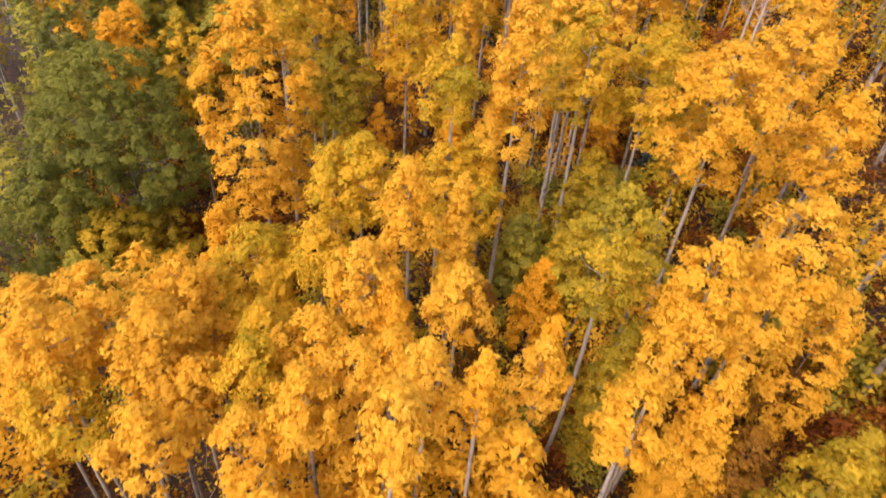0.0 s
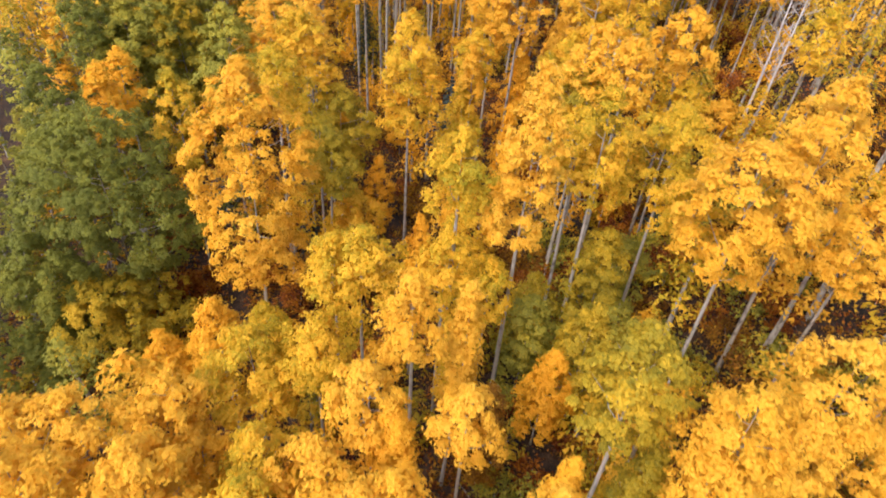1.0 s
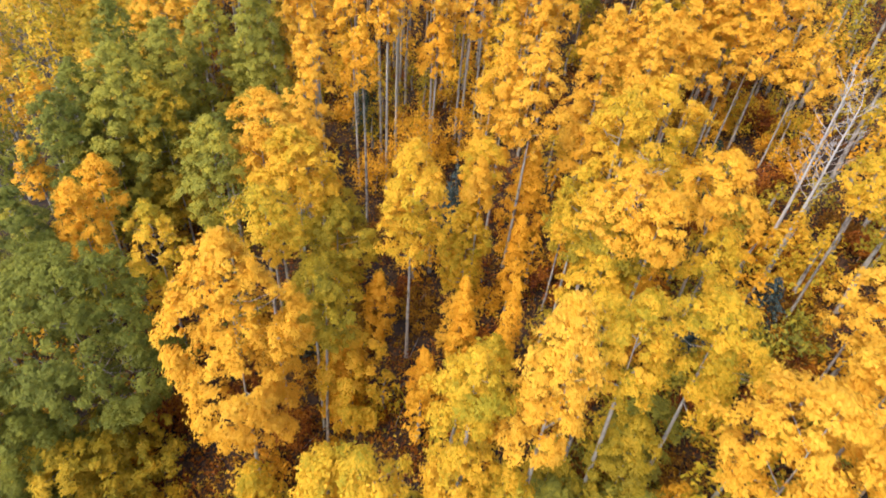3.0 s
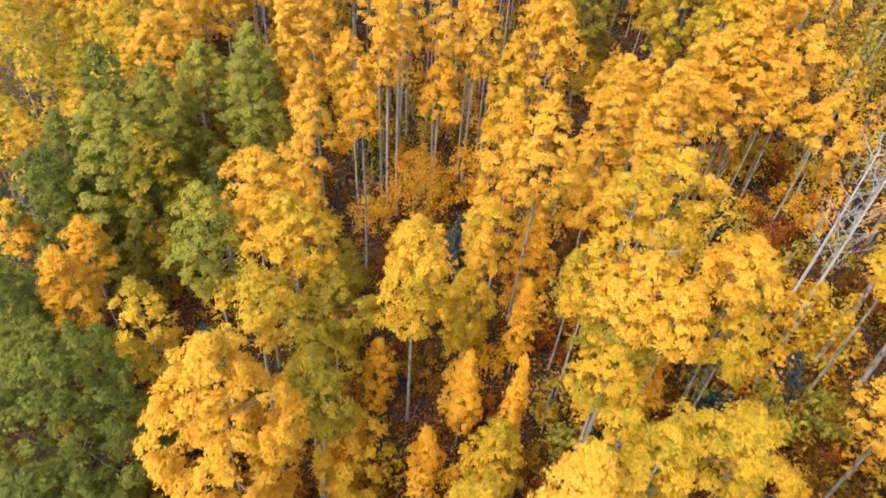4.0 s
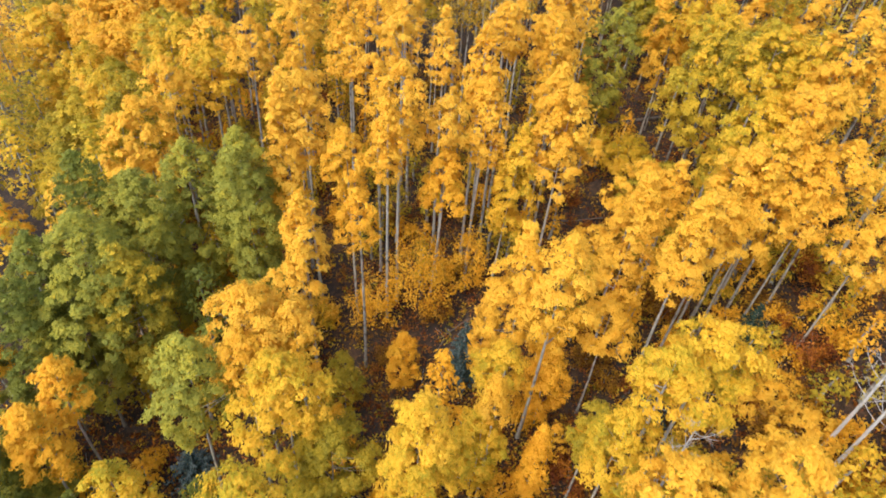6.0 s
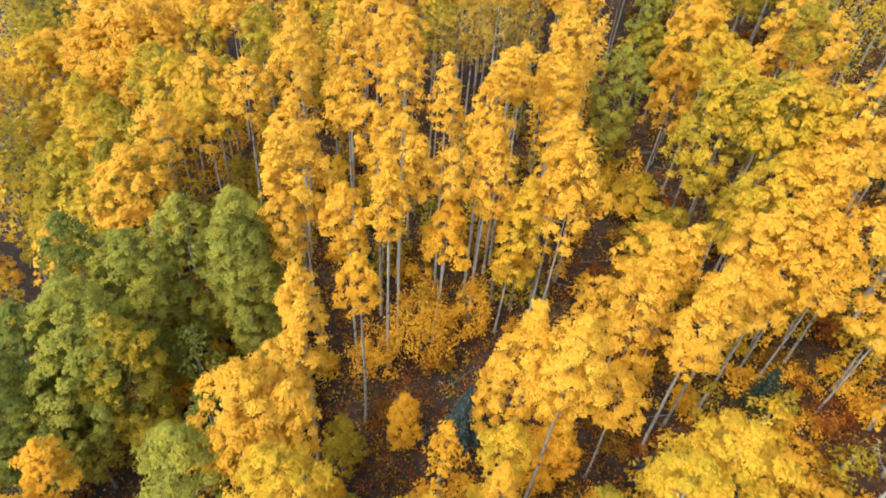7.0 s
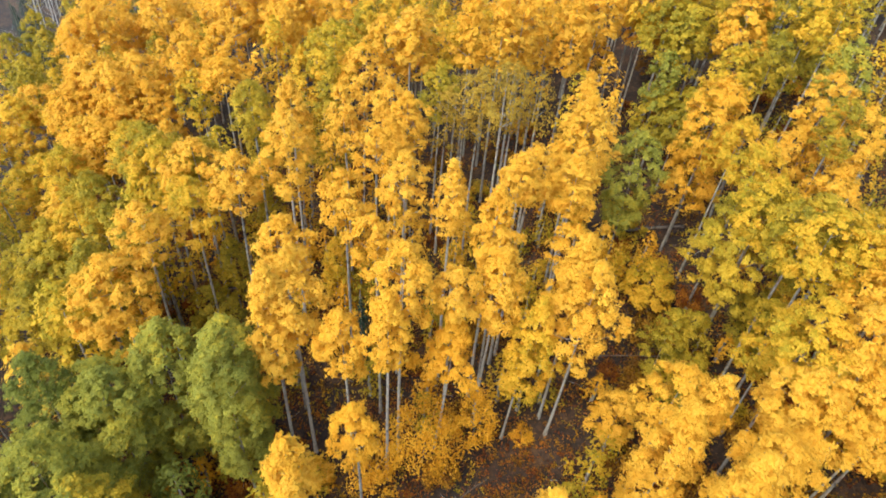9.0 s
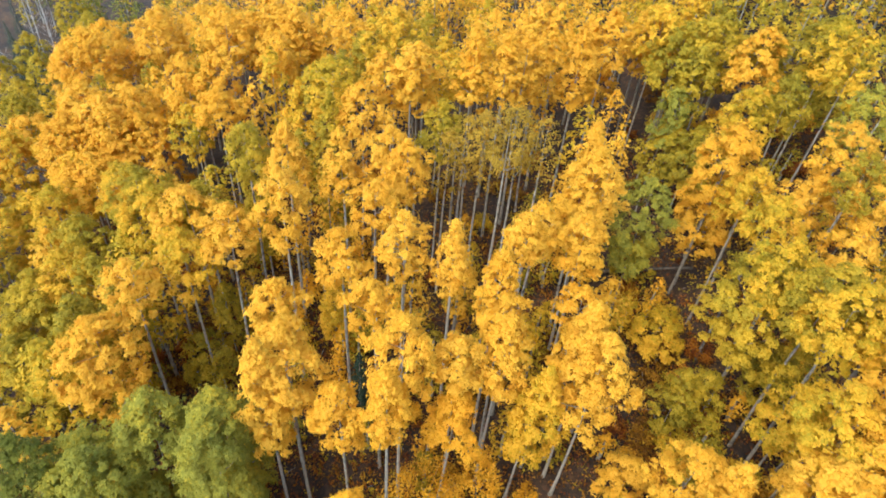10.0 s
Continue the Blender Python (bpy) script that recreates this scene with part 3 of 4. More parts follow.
aspen(-34.4, 102.5, 16.0, 8.9, 2.50, "Y", 0.85, 4)
aspen(-30.4, 89.4, 15.0, 8.9, 1.71, "L", 0.85, 4)
aspen(-26.0, 95.5, 17.0, 11.7, 2.08, "Y", 0.85, 4)
aspen(-21.9, 90.2, 17.0, 11.6, 1.94, "Y", 0.85, 4)
aspen(-21.6, 96.6, 17.0, 10.8, 2.10, "Y", 0.85, 4)
aspen(-15.5, 94.0, 18.0, 12.1, 1.72, "Y", 0.85, 4)
aspen(-13.6, 90.7, 17.0, 11.9, 1.67, "L", 0.85, 4)
aspen(-35.5, 85.6, 15.0, 8.5, 2.18, "Y", 0.85, 4)
aspen(-41.5, 84.4, 14.5, 6.7, 1.92, "Y", 0.85, 4)
aspen(-35.7, 81.3, 15.0, 9.1, 1.81, "Y", 0.85, 4)
aspen(-25.1, 81.0, 16.0, 11.4, 1.74, "Y", 0.85, 4)
aspen(-27.4, 80.1, 15.0, 9.8, 1.51, "M", 0.85, 4)
aspen(-36.7, 72.3, 13.0, 7.0, 1.82, "M", 0.85, 4)
aspen(-29.8, 71.7, 15.0, 9.9, 1.81, "M", 0.85, 4)
aspen(-22.5, 68.8, 15.0, 10.3, 1.62, "L", 0.85, 4)
aspen(-16.8, 83.7, 17.0, 12.3, 1.77, "L", 0.85, 4)
aspen(-15.1, 85.6, 17.0, 11.7, 1.57, "L", 0.85, 4)
aspen(-50.8, 90.1, 13.0, 6.3, 2.07, "L", 0.85, 4)
aspen(-54.3, 100.4, 13.0, 5.3, 1.67, "L", 0.85, 4)
aspen(-50.5, 107.1, 15.0, 8.7, 2.09, "L", 0.85, 4)
aspen(-11.1, 94.6, 18.0, 12.0, 1.85, "L", 0.85, 4)
aspen(-7.7, 92.9, 18.0, 11.3, 1.80, "L", 0.85, 4)
aspen(-5.7, 87.3, 18.0, 11.6, 1.52, "M", 0.85, 4)
aspen(-2.8, 89.0, 18.0, 10.8, 1.59, "M", 0.85, 4)
aspen(-1.2, 91.8, 18.0, 12.7, 1.65, "Y", 0.85, 4)
aspen(1.3, 90.1, 18.0, 11.7, 1.60, "Y", 0.85, 4)
aspen(3.1, 92.0, 18.0, 12.4, 1.63, "Y", 0.85, 4)
aspen(4.9, 91.7, 17.5, 11.6, 1.68, "Y", 0.85, 4)
aspen(6.9, 87.9, 17.5, 11.9, 1.63, "Y", 0.85, 4)
aspen(12.9, 87.2, 17.0, 11.5, 1.91, "M", 0.85, 4)
aspen(14.2, 84.4, 16.0, 10.1, 2.13, "L", 0.85, 4)
aspen(15.8, 84.1, 16.0, 10.8, 1.82, "L", 0.85, 4)
aspen(19.9, 82.7, 16.5, 11.1, 1.56, "L", 0.85, 4)
aspen(22.7, 78.1, 16.0, 10.6, 1.59, "M", 0.85, 4)
aspen(22.9, 75.1, 16.0, 10.9, 1.32, "M", 0.85, 4)
aspen(14.6, 80.8, 15.5, 9.7, 1.54, "L", 0.85, 4)
aspen(18.8, 74.2, 15.0, 10.1, 1.55, "L", 0.85, 4)
aspen(22.0, 70.5, 15.0, 10.2, 1.41, "G", 0.85, 4)
aspen(19.4, 64.2, 15.0, 11.0, 1.27, "L", 0.85, 4)
aspen(14.8, 66.2, 14.0, 9.5, 1.57, "M", 0.85, 4)
aspen(14.8, 62.6, 14.5, 10.9, 1.44, "M", 0.85, 4)
aspen(14.0, 79.6, 10.0, 3.8, 2.10, "L", 0.85, 4)
aspen(15.4, 77.5, 10.0, 4.5, 2.24, "L", 0.85, 4)
aspen(-30.1, 62.9, 14.0, 8.6, 1.70, "M", 0.85, 4)
aspen(-27.3, 62.2, 14.0, 7.9, 1.66, "L", 0.85, 4)
aspen(-29.8, 58.5, 10.0, 4.8, 1.86, "L", 0.85, 4)
aspen(-21.4, 62.4, 6.0, 1.0, 1.66, "L", 0.85, 4)
aspen(-20.7, 65.7, 8.0, 1.3, 1.27, "L", 0.85, 4)
aspen(-12.4, 66.2, 8.0, 1.3, 1.06, "M", 0.85, 4)
aspen(11.0, 71.3, 5.0, 0.8, 1.48, "L", 0.85, 4)
aspen(11.1, 57.2, 7.0, 1.1, 1.22, "L", 0.85, 4)
aspen(-0.2, 33.7, 5.0, 0.3, 0.96, "Y", 0.85, 4)
aspen(-8.0, 42.8, 6.0, 1.0, 1.05, "L", 0.85, 4)
aspen(6.2, 42.3, 9.0, 5.8, 1.39, "Y", 0.85, 4)
aspen(-7.2, 33.0, 9.0, 4.8, 1.45, "L", 0.85, 4)
aspen(8.5, 32.4, 6.0, 1.0, 1.01, "O", 0.85, 4)
aspen(5.0, 36.5, 9.0, 4.8, 1.08, "L", 0.85, 4)
aspen(4.6, 23.2, 4.0, 0.6, 1.06, "G", 0.85, 4)
aspen(6.8, 22.1, 5.0, 0.8, 1.20, "G", 0.85, 4)
aspen(-5.9, 28.7, 6.0, 1.0, 1.10, "O", 0.85, 4)
aspen(-5.7, 34.4, 4.0, 0.3, 0.98, "B", 0.85, 4)
aspen(-13.1, 21.8, 5.0, 0.8, 1.31, "O", 0.85, 4)
aspen(-11.4, 21.9, 5.0, 0.8, 1.07, "O", 0.85, 4)
aspen(8.0, 26.1, 5.0, 0.8, 1.45, "G", 0.85, 4)
aspen(6.3, 22.4, 4.0, 0.6, 1.23, "G", 0.85, 4)
aspen(3.7, 23.5, 6.0, 1.0, 1.11, "L", 0.85, 4)
aspen(-5.4, 28.7, 8.0, 1.3, 1.56, "M", 0.85, 4)
aspen(-4.5, 72.6, 17.0, 11.5, 1.64, "P", 0.85, 4)
aspen(-2.1, 72.4, 18.5, 12.1, 1.58, "P", 0.85, 4)
aspen(0.4, 72.1, 18.5, 12.8, 1.64, "P", 0.85, 4)
aspen(2.1, 71.2, 18.0, 13.3, 1.35, "P", 0.85, 4)
aspen(9.4, 10.6, 6.0, 1.0, 0.95, "B", 0.85, 4)
aspen(1.7, 16.9, 7.0, 1.1, 0.84, "B", 0.85, 4)
aspen(-12.4, 11.5, 10.5, 6.6, 1.08, "Y", 0.85, 4)
aspen(12.5, 95.5, 17, 11.6, 1.35, "M", 0.8, 3)
aspen(13.1, 92.1, 17, 11.6, 1.35, "M", 0.8, 3)
aspen(15.2, 88.1, 17, 11.6, 1.35, "M", 0.8, 3)
aspen(16.3, 89.1, 16, 10.9, 1.35, "M", 0.8, 3)
aspen(-29.1, 100.9, 15, 10.2, 1.35, "Y", 0.8, 3)
aspen(-30.3, 102.4, 15, 10.2, 1.35, "Y", 0.8, 3)
aspen(-26.5, 103.4, 16, 10.9, 1.35, "Y", 0.8, 3)
aspen(-25.7, 105.4, 16, 10.9, 1.35, "Y", 0.8, 3)
aspen(-33.9, 88.2, 13, 8.8, 1.35, "Y", 0.8, 3)
aspen(32.2, 84.4, 15, 10.2, 1.35, "M", 0.8, 3)
aspen(-22.8, 34.6, 8.0, 1.3, 2.0, "G", 0.8)
aspen(-26.3, 37.0, 8.5, 1.4, 2.2, "G", 0.8)
aspen(13.4, 79.5, 13.0, 7.5, 1.3, "G")

# ---- trees between and beyond ----
STANDING = [(o.matrix_basis.translation.x, o.matrix_basis.translation.y) for o in scene.objects if o.name.startswith("aspen_tree")]


def is_clear(x, y, gap):
    return all((x - a) ** 2 + (y - b) ** 2 > gap * gap for a, b in STANDING)


OPEN_SPOTS = ((-3, 47, 6.0), (11, 60, 4.5), (13, 75, 4), (-1.5, 37, 3), (17, 37.8, 2.4), (-60, 105, 11), (-72, 122, 9), (-15, 38, 3), (-12, 25, 3), (0, 51, 3.5), (-7, 48, 4))

NARROW_GAPS = ((-41.0, 72.2), (-38.2, 67.4), (-36.4, 63.6), (-34.6, 73.3), (-34.2, 64.3), (-31.0, 56.2), (-16.9, 34.7), (-16.7, 33.0), (-15.2, 29.9), (-14.8, 44.3), (-14.5, 27.9), (-11.9, 18.9), (-10.4, 52.3), (-9.6, 56.7), (-5.7, 39.5), (-3.6, 26.0), (2.3, 35.7), (3.7, 14.9), (4.3, 17.1), (5.1, 39.5), (5.2, 44.5), (5.2, 48.3), (5.5, 41.2), (5.7, 14.4), (6.0, 45.3), (8.7, 55.4), (10.6, 25.2), (11.2, 32.2), (11.7, 19.9), (12.4, 11.7), (15.2, 44.5), (18.3, 48.1))


def in_opening(x, y):
    return any((x - a) ** 2 + (y - b) ** 2 < 0.8 for a, b in NARROW_GAPS) or any((x - a) ** 2 + (y - b) ** 2 < c * c for a, b, c in OPEN_SPOTS)


STAND_SLOTS = ["Y", "O", "M", "L", "G", "D"]
STAND_VERTS, STAND_FACES, STAND_TONES, STAND_SLOT = [], [], [], []
CLOUDS = {}


def add_to_stand(v, f, tone, slot):
    STAND_FACES.append(f + add_to_stand.count)
    STAND_VERTS.append(v)
    STAND_TONES.append(np.full(len(v), 0.5) if tone is None else tone)
    STAND_SLOT.append(np.full(len(f), slot))
    add_to_stand.count += len(v)


add_to_stand.count = 0


def filler(x, y, kind, tall, dense=0.17):
    """A tree of the closed stand, whose trees cannot be told apart: its leaves and trunk join one mesh."""
    STANDING.append((x, y))
    rnd = random.Random(int(x * 50) * 7919 + int(y * 50))
    key = (kind, tall, dense, rnd.randrange(3))
    if key not in CLOUDS:
        rng = np.random.default_rng(len(CLOUDS) + 50)
        leaf = 0.18 if tall == 9.0 else 0.2 if tall < 10.5 else 0.27 if tall < 14 and dense > 0.15 else 0.36
        r = 1.8 if tall > 12 else 1.4 if tall > 5.5 else 1.1
        _, shape, t0, t1, _ = KINDS[kind]
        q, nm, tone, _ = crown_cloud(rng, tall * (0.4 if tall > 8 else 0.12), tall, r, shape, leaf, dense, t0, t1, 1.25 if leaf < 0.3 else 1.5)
        CLOUDS[key] = (*leaf_cards(q, nm, leaf * 1.3, leaf * 0.85, rng), np.repeat(tone, 3))
    v, f, tone = CLOUDS[key]
    turn, s = rnd.uniform(0, 6.28), rnd.uniform(0.88, 1.12)
    m = np.array([[math.cos(turn), math.sin(turn), 0], [-math.sin(turn), math.cos(turn), 0], [0, 0, rnd.uniform(0.92, 1.08)]]) * s
    at = np.array([x, y, ground_z(x, y)])
    add_to_stand(v @ m + at, f, tone + rnd.uniform(-0.1, 0.1), STAND_SLOTS.index(kind))
    h = tall * s * 0.85
    bend = rnd.uniform(-0.2, 0.2)
    tv, tf = tube([(0, 0, -0.3), (bend, 0.1, h * 0.4), (bend * 0.5, 0.1, h * 0.7), (0, 0, h)], [0.16, 0.12, 0.08, 0.03], 6)
    add_to_stand(tv + at, np.concatenate([tf[:, :3], tf[:, [0, 2, 3]]]), None, len(STAND_SLOTS))


def finish_stand():
    ob = mesh_object("aspen_stand", np.concatenate(STAND_VERTS), np.concatenate(STAND_FACES), LEAVES[KINDS["Y"][0]], None, np.concatenate(STAND_TONES))
    for kind in STAND_SLOTS[1:]:
        ob.data.materials.append(LEAVES[KINDS[kind][0]])
    ob.data.materials.append(PALE_BARK)
    ob.data.polygons.foreach_set("material_index", np.concatenate(STAND_SLOT).astype(np.int32))
    tagged(ob, label="closed stand of yellow and olive autumn aspens", category="trees", kind="stuff")


def fill_stand():
    rnd = random.Random(5)
    step = 3.4
    for j in range(0, 43):
        for i in range(-25, 27):
            x, y = (i + rnd.uniform(-0.45, 0.45)) * step - 3, (j + rnd.uniform(-0.45, 0.45)) * step + 2
            pick, chance = rnd.random(), rnd.random()
            if abs(x + 2) > 0.46 * y + 18 or in_opening(x, y):
                continue
            if y < 24 and x > -13:
                if is_clear(x, y, 1.9) and (chance < 0.7 or y < 16):
                    filler(x, y, "Y" if pick < 0.75 else "M", 9.0)
            elif x < -13 and 17 < y < 54 and x > -27:
                if is_clear(x, y, 2.6):
                    filler(x, y, "G" if pick < 0.55 else "D", 8.0 if y < 36 else 10.0)
            elif x < -22 and y < 48:
                if is_clear(x, y, 2.0):
                    filler(x, y, "G" if pick < 0.3 else "D" if pick < 0.88 else "L", 11.0, 0.24)
            elif x < -22 and y < 76:
                if is_clear(x, y, 2.1):
                    filler(x, y, "L" if pick < 0.45 else "M" if pick < 0.8 else "Y", 13.0, 0.22)
            elif y < 57 and x < 17:
                if is_clear(x, y, 2.1) and chance < 0.8:
                    filler(x, y, "L" if pick < 0.35 else "M" if pick < 0.75 else "O", 6.0 if chance < 0.4 else 8.0)
            elif x < -47 and y > 92:
                if is_clear(x, y, 2.6) and chance < 0.4:
                    filler(x, y, "L" if pick < 0.7 else "D", 12.0, 0.26)
            elif is_clear(x, y, 2.7) and chance < (0.95 if y > 84 or x < -24 or x > 20 else 0.55):
                high = 10.0 if 14 < x < 34 and y < 80 else 13.0 if x < -24 else 15.0 if y > 84 else 12.0
                filler(x, y, ("L" if pick < 0.45 else "M" if pick < 0.75 else "Y") if x > 16 else ("Y" if pick < 0.6 else "L" if pick < 0.78 else "M"), high, 0.26 if x < -18 and y < 100 else 0.17)


fill_stand()


def fill_low_layer():
    """Saplings under the canopy, outside the openings."""
    rnd = random.Random(21)
    for j in range(0, 34):
        for i in range(-12, 14):
            x, y = (i + rnd.uniform(-0.48, 0.48)) * 2.1, (j + rnd.uniform(-0.48, 0.48)) * 2.1 + 10
            pick, chance = rnd.random(), rnd.random()
            if is_clear(x, y, 1.05) and not in_opening(x, y) and chance < (0.36 if 16 < y < 32 else 0.66):
                filler(x, y, "L" if pick < 0.24 else "M" if pick < 0.6 else "O", 3.0 if chance < 0.25 else 4.0 if chance < 0.5 else 5.0)


fill_low_layer()


def fill_thicket():
    """Young golden aspens at the foot of the slope."""
    rnd = random.Random(33)
    for j in range(4):
        for i in range(8):
            x, y = -10 + (i + rnd.uniform(-0.4, 0.4)) * 1.9, 6.5 + (j + rnd.uniform(-0.4, 0.4)) * 1.7
            pick = rnd.random()
            if is_clear(x, y, 1.0):
                filler(x, y, "Y" if pick < 0.7 else "O", 8.0 if pick < 0.5 else 6.0, 0.5)


fill_thicket()


def fill_around():
    """The same stand beside and behind the way."""
    rnd = random.Random(33)
    for j in range(-8, 18):
        for i in range(-14, 14):
            x, y = (i + rnd.uniform(-0.45, 0.45)) * 4.1, (j + rnd.uniform(-0.45, 0.45)) * 4.1
            pick = rnd.random()
            if (y > 2 and abs(x + 2) <= 0.46 * y + 18) or not is_clear(x, y, 2.4):
                continue
            if x < -14:
                near = x > -30 and y > 4
                filler(x, y, "D" if pick < 0.75 else "G", 8.0 if near else 11.0, 0.2 if near else 0.1)
            else:
                filler(x, y, "Y" if pick < 0.65 else "M", 11.0, 0.1)


fill_around()
finish_stand()


# ---- dead aspens, spruces ----
def dead_aspen(x, y, h, seed, lean=(0.0, 0.0)):
    rng = np.random.default_rng(seed)
    root = new("dead_aspen")
    root.matrix_basis = pose(x, y, ground_z(x, y))
    tagged(root, label="dead leafless aspen with bleached grey trunk and bare branches", category="tree", group="dead aspens")
    s = np.linspace(0, 1, 14)
    path = np.stack([lean[0] * s + 0.06 * np.sin(5 * s), lean[1] * s + 0.06 * np.cos(4 * s), s * h - 0.3], 1)
    mesh_object("trunk", *tube(path, 0.11 * (1 - 0.85 * s) + 0.01, 8), DEAD_WOOD, root)
    for k in range(26):
        z0 = h * (0.45 + 0.54 * (k + rng.uniform()) / 26)
        a = np.array([np.interp(z0, path[:, 2], path[:, 0]), np.interp(z0, path[:, 2], path[:, 1]), z0])
        th = k * 2.4 + rng.uniform(-0.5, 0.5)
        ln = rng.uniform(0.5, 1.6) * (1.3 - z0 / h) + 0.3
        d = np.array([math.cos(th), math.sin(th), rng.uniform(0.25, 0.9)])
        p1, p2, p3 = a + d * ln * 0.4, a + d * ln * 0.75 + (0, 0, 0.1), a + d * ln + (0, 0, 0.28 * ln)
        bough = mesh_object("branch", *tube([a, p1, p2, p3], [0.022, 0.016, 0.010, 0.004], 4), DEAD_WOOD, root)
        pieces = []
        for _ in range(9):
            b = p1 + (p3 - p1) * rng.uniform(0, 0.9)
            e = unit(d + rng.normal(0, 0.6, 3)) * rng.uniform(0.2, 0.6)
            pieces.append(tube([b, b + e * 0.5 + (0, 0, 0.03), b + e + (0, 0, 0.1)], [0.008, 0.006, 0.003], 3))
        tagged(mesh_object("twig_spray", *joined(pieces), DEAD_WOOD, bough), kind="stuff")
    return root


dead_aspen(16.6, 37.4, 11.4, 3)
dead_aspen(16.6, 36.3, 10.6, 8, (0.4, 0.3))
for dx, dy, dh in ((-72.0, 125.0, 14), (-66.5, 121.0, 12), (-75.5, 131.0, 13), (-79.0, 139.0, 14), (-70.0, 137.0, 12), (-68.5, 112.5, 9)):
    dead_aspen(dx, dy, dh, int(dh + abs(dx)), (0.6, 0.2))
# added stand-in for the bare pale limbs inside a broad living aspen's crown
dead_aspen(6.9, 33.4, 12.4, 31, (0.3, 0.0))


def spruce(x, y, h, r, needles, words, seed, dense=1.0):
    """Whorls of drooping boughs round a straight stem, each with needle sprays."""
    rng = np.random.default_rng(seed)
    root = new("spruce_tree")
    root.matrix_basis = pose(x, y, ground_z(x, y))
    tagged(root, label=words, category="tree", group="spruces")
    mesh_object("trunk", *tube([(0, 0, -0.2), (0, 0, h * 0.5), (0, 0, h)], [0.03 * h, 0.018 * h, 0.006], 6), GREY_AND_SHADED_BARK, root)
    cs, ns, ts = [], [], []
    levels = int(9 + 2.2 * h)
    for k in range(levels):
        u = (k + 0.5) / levels
        reach = r * (1 - u) ** 0.85 * rng.uniform(0.85, 1.1) + 0.06
        for b in range(int(5 + 7 * (1 - u))):
            th = b * 2.39996 + k * 1.3 + rng.uniform(-0.3, 0.3)
            ln = reach * rng.uniform(0.75, 1.12)
            m = int(26 * ln * dense) + 5
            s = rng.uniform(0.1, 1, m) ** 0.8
            side = rng.normal(0, 0.13 * ln, m) * (1.1 - s)
            px = np.cos(th) * s * ln - np.sin(th) * side
            py = np.sin(th) * s * ln + np.cos(th) * side
            pz = h * (0.05 + 0.93 * u) - 0.30 * ln * s ** 1.4 + 0.10 * ln * s ** 4 + rng.normal(0, 0.03, m)
            cs.append(np.stack([px, py, pz], 1))
            ns.append(unit(np.stack([np.cos(th) * 0.3 + 0 * s, np.sin(th) * 0.3 + 0 * s, 0.8 + 0 * s], 1) + 0.45 * rng.normal(size=(m, 3))))
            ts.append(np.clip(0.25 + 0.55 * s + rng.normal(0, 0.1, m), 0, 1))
    c, nm, t = np.concatenate(cs), np.concatenate(ns), np.concatenate(ts)
    v, f = leaf_cards(c, nm, 0.20, 0.075, rng)
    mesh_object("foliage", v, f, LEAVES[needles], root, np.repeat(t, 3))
    return root


BLUE = "small blue-green spruce standing in rusty leaf litter"
DARK = "dark green spruce in the shade of aspens"
GREY = "low grey-blue young spruce among rusty shrubs"
spruce(-0.9, 44.9, 5.9, 1.6, "blue needles", BLUE, 1)
spruce(15.6, 45.2, 3.6, 1.4, "dark needles", DARK, 2, 0.7)
spruce(15.2, 33.0, 3.4, 1.9, "blue needles", GREY, 3, 0.8)
spruce(12.1, 31.9, 3.0, 1.5, "blue needles", GREY, 4, 0.8)
spruce(10.0, 41.2, 4.6, 1.6, "blue needles", GREY, 5, 0.7)
spruce(-16.2, 38.2, 2.6, 1.9, "blue needles", GREY, 6, 0.8)
spruce(-9.2, 34.0, 2.4, 1.2, "blue needles", BLUE, 7, 0.8)
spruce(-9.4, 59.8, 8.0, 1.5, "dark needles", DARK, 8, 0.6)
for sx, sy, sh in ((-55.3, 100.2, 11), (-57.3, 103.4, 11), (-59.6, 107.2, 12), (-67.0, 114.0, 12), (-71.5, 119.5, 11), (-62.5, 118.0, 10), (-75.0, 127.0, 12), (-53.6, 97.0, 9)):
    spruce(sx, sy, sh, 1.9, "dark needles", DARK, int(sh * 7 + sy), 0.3)


